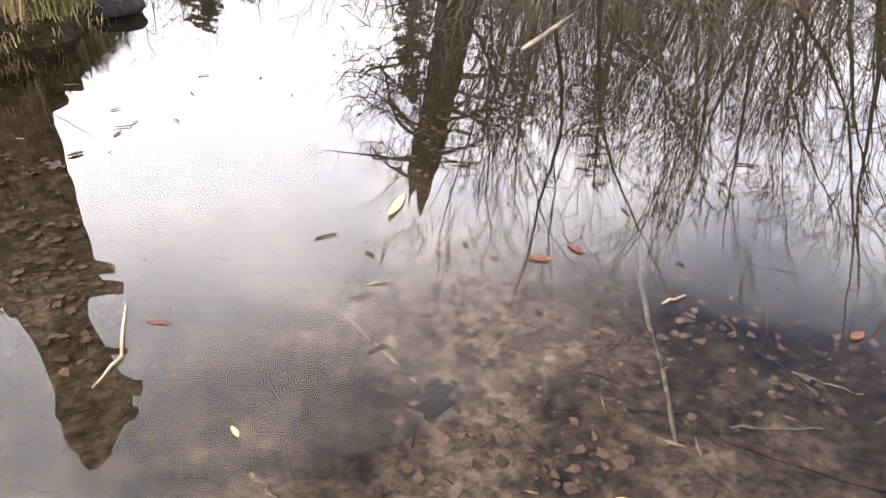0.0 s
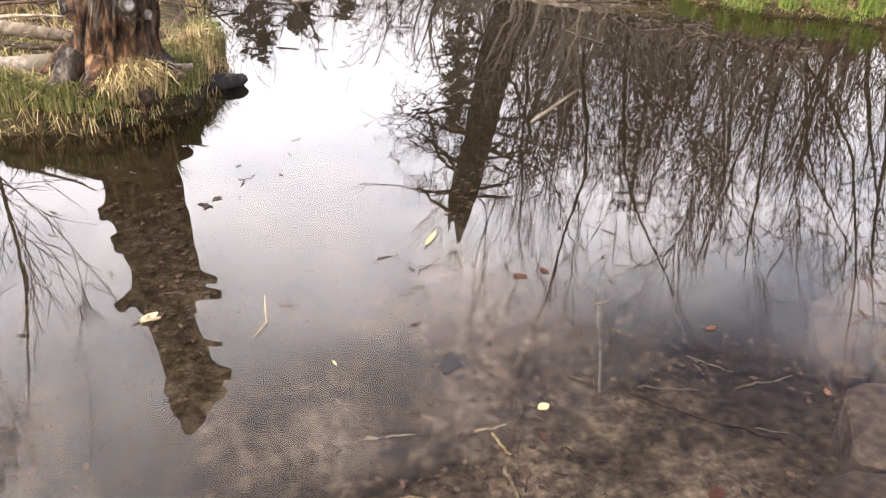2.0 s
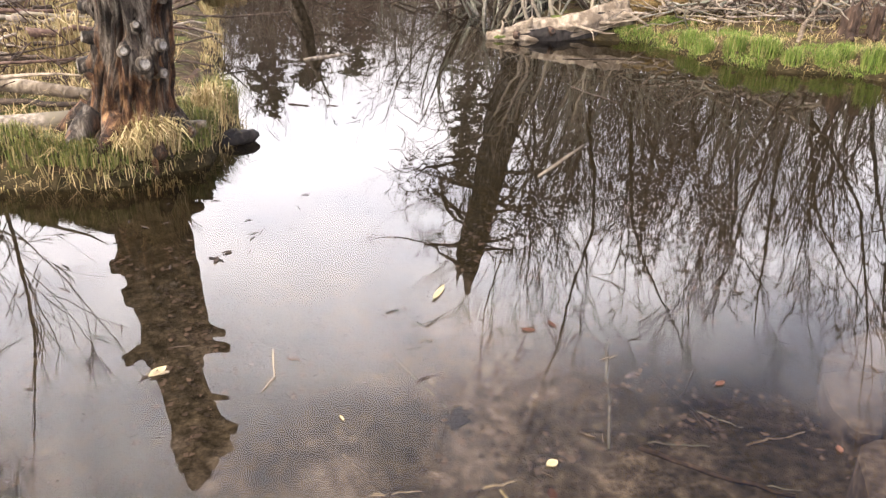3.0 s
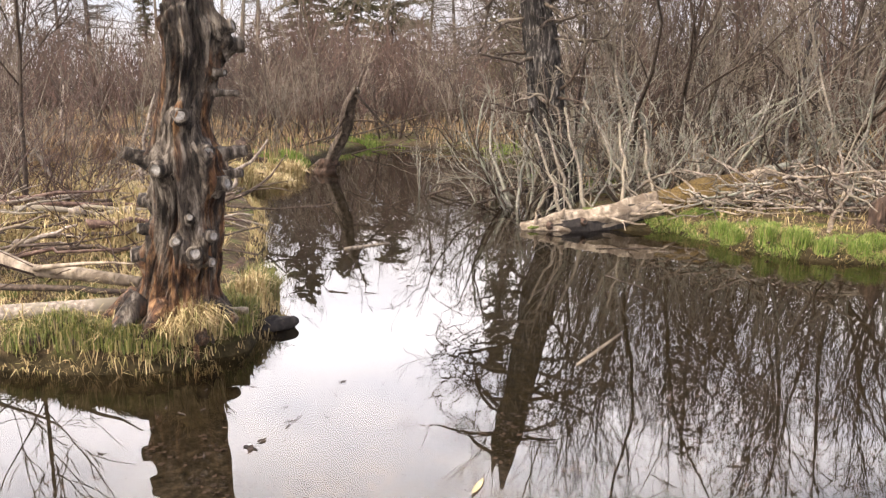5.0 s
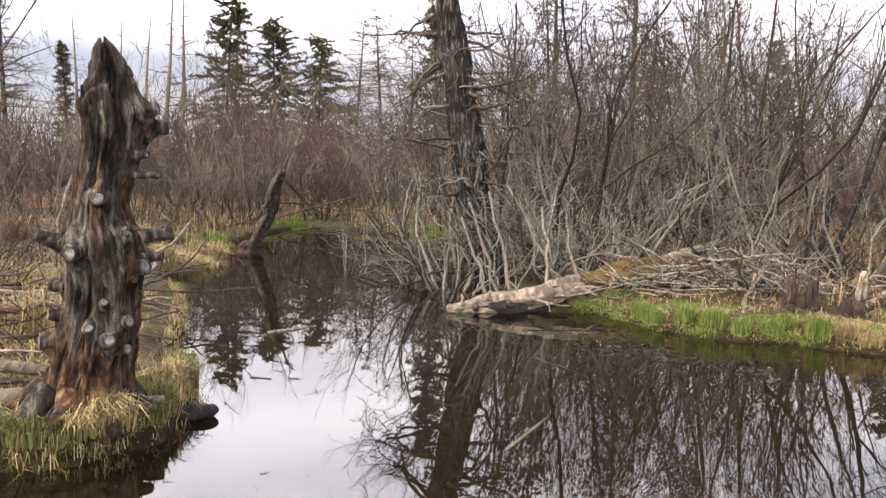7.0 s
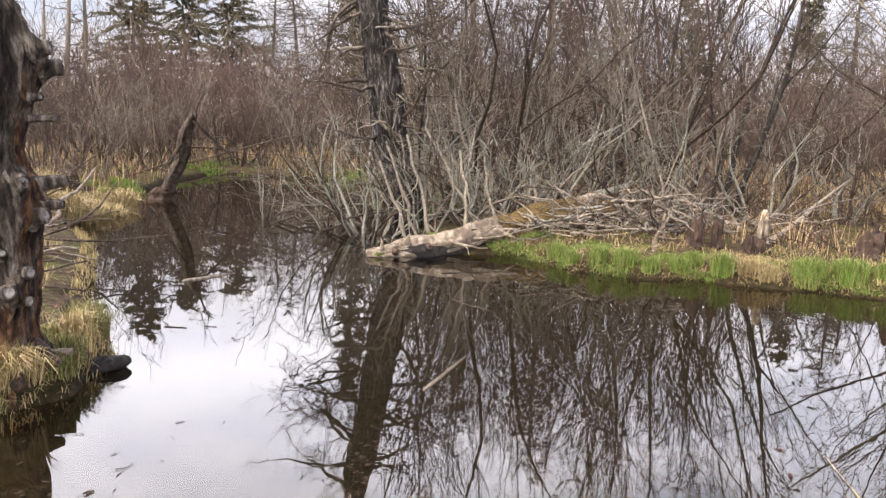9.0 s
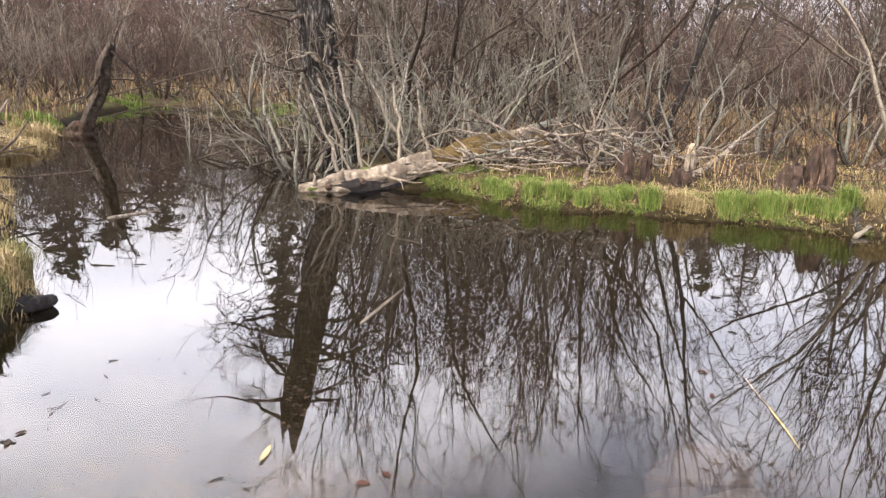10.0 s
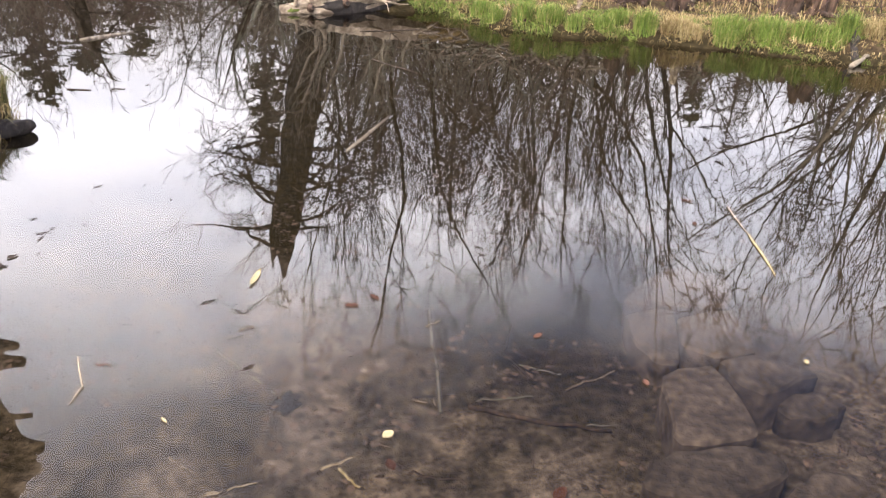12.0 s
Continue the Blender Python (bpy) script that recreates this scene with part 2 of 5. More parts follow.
def ground_material():
    """Silt under the water, litter and moss above it."""
    m, nt, p = material("marsh_ground")
    fine = noise_node(nt, 15, detail=10, rough=0.72)
    mid = noise_node(nt, 3.2, detail=5)
    big = noise_node(nt, 0.75, detail=4)
    silt = ramp_node(nt, fine.outputs["Fac"], [(0.34, (0.085, 0.068, 0.056)), (0.5, (0.20, 0.163, 0.134)), (0.68, (0.37, 0.305, 0.25))])
    dark = ramp_node(nt, fine.outputs["Fac"], [(0.35, (0.02, 0.016, 0.011)), (0.55, (0.07, 0.056, 0.038)), (0.72, (0.16, 0.128, 0.09))])
    spots = noise_node(nt, 26, detail=4, rough=0.65)
    flecks = ramp_node(nt, spots.outputs["Fac"], [(0.40, (0.58, 0.56, 0.54)), (0.52, (1.0, 1.0, 1.0)), (0.68, (1.3, 1.27, 1.22))])
    patch = mix_node(nt, 0.5, mid.outputs["Fac"], big.outputs["Fac"])
    # the dark patches cover more of the bed towards lower x
    where, place_x = nt.nodes.new("ShaderNodeNewGeometry"), nt.nodes.new("ShaderNodeSeparateXYZ")
    nt.links.new(where.outputs["Position"], place_x.inputs["Vector"])
    left_bias = nt.nodes.new("ShaderNodeMapRange")
    left_bias.inputs["From Min"].default_value, left_bias.inputs["From Max"].default_value = 0.1, 1.0
    left_bias.inputs["To Min"].default_value, left_bias.inputs["To Max"].default_value = -0.13, 0.0
    nt.links.new(place_x.outputs["X"], left_bias.inputs["Value"])
    thick = nt.nodes.new("ShaderNodeMath")
    nt.links.new(patch.outputs["Color"], thick.inputs[0])
    nt.links.new(left_bias.outputs["Result"], thick.inputs[1])
    pm = ramp_node(nt, thick.outputs["Value"], [(0.40, (1, 1, 1)), (0.56, (0, 0, 0))])
    bottom = mix_node(nt, pm.outputs["Color"], silt.outputs["Color"], dark.outputs["Color"])
    bottom = mix_node(nt, 1.0, bottom.outputs["Color"], flecks.outputs["Color"], "MULTIPLY")
    litter = ramp_node(nt, fine.outputs["Fac"], [(0.3, (0.014, 0.010, 0.006)), (0.5, (0.05, 0.034, 0.019)), (0.7, (0.13, 0.09, 0.05))])
    moss = ramp_node(nt, fine.outputs["Fac"], [(0.3, (0.025, 0.03, 0.008)), (0.6, (0.08, 0.085, 0.02)), (0.8, (0.16, 0.15, 0.045))])
    mm = ramp_node(nt, mid.outputs["Fac"], [(0.5, (0, 0, 0)), (0.6, (1, 1, 1))])
    land = mix_node(nt, mm.outputs["Color"], litter.outputs["Color"], moss.outputs["Color"])
    geo, sep = nt.nodes.new("ShaderNodeNewGeometry"), nt.nodes.new("ShaderNodeSeparateXYZ")
    nt.links.new(geo.outputs["Position"], sep.inputs["Vector"])
    # bed colour runs from pale silt nearby to dark brown farther off
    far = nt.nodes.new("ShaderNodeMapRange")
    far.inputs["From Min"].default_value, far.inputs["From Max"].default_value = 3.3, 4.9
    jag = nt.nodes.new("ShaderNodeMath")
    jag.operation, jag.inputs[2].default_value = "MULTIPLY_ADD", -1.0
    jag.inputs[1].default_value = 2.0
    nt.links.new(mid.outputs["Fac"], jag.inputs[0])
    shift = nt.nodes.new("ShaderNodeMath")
    # towards higher x, the dimness of deeper water is put into the bed colour
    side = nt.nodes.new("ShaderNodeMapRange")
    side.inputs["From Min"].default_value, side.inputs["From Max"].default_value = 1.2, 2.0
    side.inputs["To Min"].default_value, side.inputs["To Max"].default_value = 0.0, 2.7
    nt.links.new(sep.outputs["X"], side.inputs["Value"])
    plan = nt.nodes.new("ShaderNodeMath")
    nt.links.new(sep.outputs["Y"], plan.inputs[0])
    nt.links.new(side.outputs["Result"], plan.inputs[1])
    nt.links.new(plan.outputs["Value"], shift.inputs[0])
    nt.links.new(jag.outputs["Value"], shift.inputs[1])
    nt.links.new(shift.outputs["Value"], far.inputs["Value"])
    dark_bed = ramp_node(nt, fine.outputs["Fac"], [(0.35, (0.009, 0.007, 0.003)), (0.55, (0.027, 0.020, 0.009)), (0.75, (0.058, 0.044, 0.021))])
    bottom = mix_node(nt, far.outputs["Result"], bottom.outputs["Color"], dark_bed.outputs["Color"])
    # dark soil at the waterline, with the undercut's shade put into its colour
    peat_shade = nt.nodes.new("ShaderNodeMapRange")
    peat_shade.inputs["From Min"].default_value, peat_shade.inputs["From Max"].default_value = -0.08, -0.01
    nt.links.new(sep.outputs["Z"], peat_shade.inputs["Value"])
    bottom = mix_node(nt, peat_shade.outputs["Result"], bottom.outputs["Color"], dark_bed.outputs["Color"])
    wet = ramp_node(nt, sep.outputs["Z"], [(0.06, (0, 0, 0)), (0.13, (1, 1, 1))])
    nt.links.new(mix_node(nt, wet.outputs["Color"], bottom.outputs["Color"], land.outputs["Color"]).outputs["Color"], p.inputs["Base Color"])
    p.inputs["Roughness"].default_value = 0.95
    p.inputs["Specular IOR Level"].default_value = 0.1
    bump_node(nt, p, fine.outputs["Fac"], 1.0, 0.02)
    return m


GROUND = ground_material()


def water_material():
    m, nt, p = material("pond_water")
    nt.nodes.remove(p)
    out = nt.nodes["Material Output"]
    clear, gloss, mix = nt.nodes.new("ShaderNodeBsdfTransparent"), nt.nodes.new("ShaderNodeBsdfGlossy"), nt.nodes.new("ShaderNodeMixShader")
    clear.inputs["Color"].default_value = (0.60, 0.57, 0.52, 1)
    gloss.inputs["Roughness"].default_value = 0.0
    facing = nt.nodes.new("ShaderNodeLayerWeight")
    facing.inputs["Blend"].default_value = 0.5
    power, fres = nt.nodes.new("ShaderNodeMath"), nt.nodes.new("ShaderNodeMath")
    power.operation, power.inputs[1].default_value = "POWER", 4.6
    fres.operation, fres.inputs[1].default_value, fres.inputs[2].default_value = "MULTIPLY_ADD", 0.974, 0.026
    nt.links.new(facing.outputs["Facing"], power.inputs[0])
    nt.links.new(power.outputs["Value"], fres.inputs[0])
    # slow swell and small ripples tilt the surface by a fraction of a degree
    flat = nt.nodes.new("ShaderNodeCombineXYZ")
    flat.inputs["Z"].default_value = 1.0
    tilt = flat.outputs["Vector"]
    for scale, amount in ((9.0, 0.0035), (2.2, 0.0045)):
        wave = noise_node(nt, scale, (1, 1, 1), 0.0, 0.5)
        centre, push = nt.nodes.new("ShaderNodeVectorMath"), nt.nodes.new("ShaderNodeVectorMath")
        centre.operation, push.operation = "SUBTRACT", "MULTIPLY_ADD"
        centre.inputs[1].default_value, push.inputs[1].default_value = (0.5, 0.5, 0.5), (amount, amount, 0.0)
        nt.links.new(wave.outputs["Color"], centre.inputs[0])
        nt.links.new(centre.outputs["Vector"], push.inputs[0])
        nt.links.new(tilt, push.inputs[2])
        tilt = push.outputs["Vector"]
    level = nt.nodes.new("ShaderNodeVectorMath")
    level.operation = "NORMALIZE"
    nt.links.new(tilt, level.inputs[0])
    nt.links.new(level.outputs["Vector"], gloss.inputs["Normal"])
    nt.links.new(level.outputs["Vector"], facing.inputs["Normal"])
    nt.links.new(fres.outputs["Value"], mix.inputs["Fac"])
    nt.links.new(clear.outputs["BSDF"], mix.inputs[1])
    nt.links.new(gloss.outputs["BSDF"], mix.inputs[2])
    nt.links.new(mix.outputs["Shader"], out.inputs["Surface"])
    return m


WATER = water_material()


# ---- building helpers ----
def mesh_object(name, verts, faces, mat, parent=None, label="", smooth=True):
    me = bpy.data.meshes.new(name)
    me.from_pydata([tuple(v) for v in verts], [], faces)
    me.materials.append(mat)
    if smooth:
        me.polygons.foreach_set("use_smooth", [True] * len(me.polygons))
    me.update()
    ob = new(name, me)
    if parent:
        ob.parent = parent
    if label:
        ob["label"] = label
    return ob


def tubes(paths, most=4):
    """Tapered tubes along polylines: each path is (points, radii). Thin twigs get three sides."""
    verts, faces = [], []
    for pts, radii in paths:
        sides = 3 if radii[0] < 0.009 else most
        pts = np.asarray(pts, float)
        d = np.gradient(pts, axis=0)
        d /= np.linalg.norm(d, axis=1)[:, None] + 1e-9
        main = pts[-1] - pts[0]
        ref = np.array((0.0, 0.0, 1.0)) if abs(main[2]) < 0.8 * np.linalg.norm(main) else np.array((1.0, 0.0, 0.0))
        u = np.cross(d, ref)
        u /= np.linalg.norm(u, axis=1)[:, None] + 1e-9
        v = np.cross(d, u)
        base, n = len(verts), len(pts)
        for i in range(n):
            for k in range(sides):
                a = 2 * math.pi * k / sides
                verts.append(pts[i] + radii[i] * (math.cos(a) * u[i] + math.sin(a) * v[i]))
        for i in range(n - 1):
            for k in range(sides):
                a, b = base + i * sides + k, base + i * sides + (k + 1) % sides
                faces.append((a, b, b + sides, a + sides))
        if radii[0] > 0.009:
            faces.append(tuple(base + k for k in reversed(range(sides))))
        if radii[-1] > 0.003:
            faces.append(tuple(base + (n - 1) * sides + k for k in range(sides)))
    return verts, faces


def crooked(rng, start, way, length, r0, r1, steps=6, bend=0.25, lift=0.0):
    """A crooked branch: points and radii."""
    p, d = np.array(start, float), np.array(way, float)
    d /= np.linalg.norm(d)
    pts, radii = [p.copy()], [r0]
    for i in range(steps):
        d = d + rng.normal(0, bend, 3) + np.array((0, 0, lift))
        d /= np.linalg.norm(d)
        p = p + d * length / steps
        pts.append(p.copy())
        radii.append(r0 + (r1 - r0) * (i + 1) / steps)
    return np.array(pts), radii


def branching(rng, start, way, length, r0, depth, kids=4, bend=0.16, lift=0.05, spread=0.7, steps=6, thin=0.0025, low=0.25, least=3):
    """A stem with its side branches, as a list of paths."""
    main = crooked(rng, start, way, length, r0, max(thin, r0 * 0.12), steps, bend, lift)
    out = [main]
    if depth:
        pts, radii = main
        for _ in range(kids):
            t = (low + (0.95 - low) * rng.uniform(0, 1) ** 1.25) * (len(pts) - 1)
            i = min(int(t), len(pts) - 2)
            here = pts[i] + (pts[i + 1] - pts[i]) * (t - i)
            d = pts[i + 1] - pts[i]
            d = d / np.linalg.norm(d) + rng.normal(0, spread, 3) * np.array((1, 1, 0.7))
            out += branching(rng, here, d, length * rng.uniform(0.3, 0.6) * (1.1 - 0.3 * t / (len(pts) - 1)), max(thin, radii[i] * rng.uniform(0.32, 0.52)), depth - 1, max(least, kids - 1), bend * 1.2, lift, spread, max(3, steps - 2), thin, low, least)
    return out


def thing(name, label, category, group="", kind="", at=None):
    ob = new(name)
    if at is not None:
        ob.matrix_basis = at
    return tagged(ob, label, category, group, kind)


def solid(name, verts, faces, mat, label, category, group="", kind="", smooth=True):
    return tagged(mesh_object(name, verts, faces, mat, smooth=smooth), label, category, group, kind)


def lump(rng, size, rough=0.25, rings=8, segs=12, flat=1.0):
    """A rounded uneven stone."""
    off = rng.uniform(0, 50, 3)
    verts, faces = [], []
    for i in range(rings + 1):
        th = math.pi * i / rings
        for k in range(segs):
            ph = 2 * math.pi * k / segs
            v = Vector((math.sin(th) * math.cos(ph), math.sin(th) * math.sin(ph), math.cos(th)))
            r = 1 + rough * noise.noise(v * 1.6 + Vector(off)) + rough * 0.4 * noise.noise(v * 4 + Vector(off))
            q = [max(-flat, min(flat, c)) for c in v * r]
            verts.append((q[0] * size[0], q[1] * size[1], q[2] * size[2]))
    for i in range(rings):
        for k in range(segs):
            a, b = i * segs + k, i * segs + (k + 1) % segs
            faces.append((a, a + segs, b + segs, b))
    return verts, faces


# ---- the ground with the pond's basin ----
SHORE = [(-40, 0.6), (-3, 0.35), (0, 0.25), (2.5, -0.2), (4.0, -0.3), (5.2, 0.8), (6.6, 2.5), (7.8, 3.2), (8.5, 3.85), (8.17, 4.17), (7.7, 4.93),
         (7.25, 5.4), (6.8, 6.1), (6.3, 6.35), (5.85, 7.1), (5.8, 8.3), (4.9, 8.7), (4.9, 9.6), (5.4, 10.3), (6.0, 12.2), (6.6, 14.5), (8.4, 17),
         (8.6, 21), (5.9, 24), (3.9, 21.3), (2.6, 17.6), (1.44, 14.6), (0.86, 13.7), (0.95, 10.1), (0.75, 8.2), (0.5, 6.6), (0.62, 5.6), (0.33, 4.92),
         (0.0, 4.68), (-0.26, 4.62), (-0.75, 4.78), (-1.6, 5.2), (-4, 5.2), (-9, 6), (-40, 7)]
SHORE_XY = np.array(SHORE, float)


def shore_distance(x, y):
    """Metres to the waterline: positive on land."""
    x, y = np.asarray(x, float), np.asarray(y, float)
    best, inside = np.full(x.shape, 1e9), np.zeros(x.shape, bool)
    for (ax, ay), (bx, by) in zip(SHORE, SHORE[1:] + SHORE[:1]):
        ex, ey = bx - ax, by - ay
        t = np.clip(((x - ax) * ex + (y - ay) * ey) / (ex * ex + ey * ey), 0, 1)
        best = np.minimum(best, np.hypot(x - ax - t * ex, y - ay - t * ey))
        cross = ((ay > y) != (by > y)) & (x < ex * (y - ay) / (ey if ey else 1e-9) + ax)
        inside ^= cross
    return np.where(inside, -best, best)


def wobble(x, y, scale, seed):
    return np.array([noise.noise((a * scale + seed, b * scale - seed, seed)) for a, b in zip(np.ravel(x), np.ravel(y))]).reshape(np.shape(x))


def ground_height(x, y):
    x, y = np.asarray(x, float), np.asarray(y, float)
    d = shore_distance(x, y) + 0.10 * wobble(x, y, 2.2, 3.1)
    steep = np.interp(x, [2.0, 5.0], [0.08, 0.34])  # the point is undercut, the far bank slopes into the water
    land = 0.17 * (1 - np.exp(-np.maximum(d, 0) / steep)) + 0.12 * (1 - np.exp(-np.maximum(d, 0) / 1.5)) + (0.05 * wobble(x, y, 1.3, 7.7) + 0.10 * wobble(x, y, 0.35, 1.9)) * np.clip(d, 0, 1)
    bed = -0.24 * (1 - np.exp(np.minimum(d, 0) / 0.25)) - 0.10 * (1 - np.exp(np.minimum(d, 0) / 2.0)) + 0.035 * wobble(x, y, 1.1, 5.3) + 0.012 * wobble(x, y, 5.0, 2.3)
    return np.where(d > 0, land + 0.01, np.minimum(bed, 0.004))


def axis(dense_from, dense_to, step, reach, growth=1.25):
    a = list(np.arange(dense_from, dense_to, step))
    s, v = step, a[0]
    while v > -reach:
        s *= growth
        v -= s
        a.insert(0, v)
    s, v = step, a[-1]
    while v < reach:
        s *= growth
        v += s
        a.append(v)
    return np.array(a)


def sheet(xs, ys, height):
    gx, gy = np.meshgrid(xs, ys)
    gz = height(gx, gy)
    n = len(xs)
    verts = list(zip(gx.ravel().tolist(), gy.ravel().tolist(), gz.ravel().tolist()))
    faces = [(j * n + i, j * n + i + 1, (j + 1) * n + i + 1, (j + 1) * n + i) for j in range(len(ys) - 1) for i in range(n - 1)]
    return verts, faces


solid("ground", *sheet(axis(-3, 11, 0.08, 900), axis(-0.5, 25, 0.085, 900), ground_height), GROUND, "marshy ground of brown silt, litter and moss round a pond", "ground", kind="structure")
solid("water", *sheet(np.linspace(-60, 60, 13), np.linspace(-20, 60, 9), lambda x, y: x * 0), WATER, "still brown pond water mirroring bare trees and sky", "water", kind="structure")


def ground_at(x, y):
    return float(ground_height(np.array([x]), np.array([y]))[0])


# ---- the tall weathered stump on the point ----
def outline_at(profile, z):
    zs = [p[0] for p in profile]
    return [float(np.interp(z, zs, [p[k] for p in profile])) for k in (1, 2, 3)]


def trunk_mesh(profile, segs, rows, ridge, lumpy, ragged, seed, bosses=(), jag=0.0):
    """A trunk from (z, x, y, radius) rows, with lengthwise ridges and a ragged top."""
    z0, z1 = profile[0][0], profile[-1][0]
    verts, faces = [], []
    for j in range(rows + 1):
        t = j / rows
        for k in range(segs):
            a = 2 * math.pi * k / segs
            cut = ragged * (0.5 + 0.9 * noise.noise((math.cos(a) * 1.4 + seed, math.sin(a) * 1.4, seed)) + 0.5 * noise.noise((math.cos(a) * 6, math.sin(a) * 6 + seed, 2.0)))
            z = z0 + (z1 - z0 - max(0, cut) * (z1 - z0) * (t > 0.5) * (2 * t - 1)) * t
            cx, cy, r = outline_at(profile, z)
            q = Vector((math.cos(a), math.sin(a), 0))
            w = 1 + ridge * noise.noise(Vector((q.x * 3.5, q.y * 3.5, z * 0.5 + seed))) + ridge * 0.6 * noise.noise(Vector((q.x * 9, q.y * 9, z * 1.1 + seed)))
            w += ridge * 0.45 * noise.noise(Vector((q.x * 20, q.y * 20, z * 2.0 + seed)))
            w += lumpy * noise.noise(Vector((q.x * 1.3, q.y * 1.3, z * 2.6 + seed * 2)))
            w += jag * max(0.0, min(1.0, (t - 0.78) / 0.12)) * (noise.noise(Vector((q.x * 6, q.y * 6, z * 11))) + 0.7 * noise.noise(Vector((q.x * 14, q.y * 14, z * 9))))
            # deep checks where the weathered wood has split along the grain
            split = noise.noise(Vector((q.x * 3.2 + seed, q.y * 3.2, z * 1.3)))
            w -= ridge * 0.9 * math.exp(-(split / 0.05) ** 2)
            w += ridge * 0.35 * noise.noise(Vector((q.x * 7, q.y * 7, z * 6 + seed)))
            r *= w
            for bz, ba, amp, wide in bosses:
                da = (a - radians(ba) + math.pi) % (2 * math.pi) - math.pi
                far = ((z - bz) / wide) ** 2 + (da * 0.24 / wide) ** 2
                if far < 6:
                    r += amp * math.exp(-far) * (1 + 0.3 * noise.noise(Vector((q.x * 8, q.y * 8, z * 9))))
            verts.append((cx + q.x * r, cy + q.y * r, z))
    for j in range(rows):
        for k in range(segs):
            a, b = j * segs + k, j * segs + (k + 1) % segs
            faces.append((a, b, b + segs, a + segs))
    top = rows * segs
    cx, cy, _ = outline_at(profile, z1)
    verts.append((cx, cy, z0 + (z1 - z0) * 0.86))
    faces += [(top + k, top + (k + 1) % segs, len(verts) - 1) for k in range(segs)]
    return verts, faces


def knot_mesh(rng, radius, length):
    """A cut branch stub along +x with a flared collar."""
    verts, faces, segs = [], [], 14
    rows = [(-0.05, 1.9), (0.0, 1.75), (0.25, 1.35), (0.55, 1.12), (0.85, 1.05), (1.0, 0.92), (1.0, 0.74), (0.93, 0.62)]
    off = rng.uniform(0, 40)
    for x, r in rows:
        for k in range(segs):
            a = 2 * math.pi * k / segs
            w = 1 + 0.22 * noise.noise((math.cos(a) * 1.5 + off, math.sin(a) * 1.5, x * 2))
            verts.append((x * length, radius * r * w * math.cos(a), radius * r * w * math.sin(a)))
    for j in range(len(rows) - 1):
        for k in range(segs):
            a, b = j * segs + k, j * segs + (k + 1) % segs
            faces.append((a, b, b + segs, a + segs))
    cap = [(len(rows) - 1) * segs + k for k in range(segs)]
    return verts, faces, cap


STUMP = [(0.0, -0.10, 5.12, 0.36), (0.22, -0.07, 5.09, 0.315), (0.36, -0.06, 5.05, 0.25), (0.45, -0.045, 5.03, 0.228), (0.56, -0.025, 5.0, 0.222), (0.72, 0.0, 4.965, 0.208), (0.86, 0.015, 4.94, 0.200), (1.02, 0.02, 4.90, 0.203), (1.14, 0.02, 4.88, 0.212),
         (1.25, 0.012, 4.86, 0.208), (1.34, 0.0, 4.85, 0.175), (1.44, 0.0, 4.83, 0.148), (1.56, 0.03, 4.80, 0.145), (1.66, 0.055, 4.785, 0.152), (1.76, 0.073, 4.76, 0.160), (1.88, 0.082, 4.74, 0.168), (1.98, 0.072, 4.72, 0.158), (2.07, 0.056, 4.70, 0.132), (2.12, 0.066, 4.69, 0.095), (2.20, 0.050, 4.675, 0.076), (2.28, 0.035, 4.66, 0.046), (2.34, 0.016, 4.655, 0.014)]
# height, compass angle seen from above, stub radius, stub length
KNOTS = [(1.47, -94, 0.062, 0.03), (1.19, -122, 0.064, 0.05), (1.22, -170, 0.050, 0.08), (1.28, -62, 0.062, 0.03), (1.25, -16, 0.045, 0.10), (1.08, -42, 0.060, 0.04), (1.14, -22, 0.04, 0.07),
         (0.66, -80, 0.060, 0.06), (0.77, -62, 0.050, 0.06), (0.75, -102, 0.042, 0.03), (0.64, -170, 0.062, 0.04), (0.80, -165, 0.045, 0.03), (1.86, -12, 0.055, 0.06), (1.95, -30, 0.05, 0.04), (1.61, -25, 0.022, 0.10), (0.95, 150, 0.06, 0.06), (0.88, -88, 0.030, 0.03), (0.62, -58, 0.036, 0.04), (1.72, -40, 0.03, 0.02)]
rng = np.random.default_rng(11)
stump = thing("tree_stump", "tall weathered grey dead stump with knots on a grassy point", "tree stump")
mesh_object("trunk", *trunk_mesh(STUMP, 180, 170, 0.20, 0.07, 0.02, 4.2, [(z, a, 0.55 * r + 0.035, 1.45 * r) for z, a, r, ln in KNOTS], 0.5), STUMP_WOOD, stump)
for z, ang, r, ln in KNOTS:
    cx, cy, rad = outline_at(STUMP, z)
    a = radians(ang)
    kv, kf, cap = knot_mesh(rng, r * 0.72, ln + 0.05)
    knot = mesh_object("knot", kv, kf, KNOT_WOOD, stump, "grey branch stub")
    knot.matrix_basis = pose(cx + math.cos(a) * rad * 1.02, cy + math.sin(a) * rad * 1.02, z, 0, -rng.uniform(-5, 22), ang)
    mesh_object("cut_face", [(kv[i][0] + 0.001, kv[i][1], kv[i][2]) for i in cap], [tuple(range(len(cap)))], WOOD_CUT, knot, "pale cut end grain")
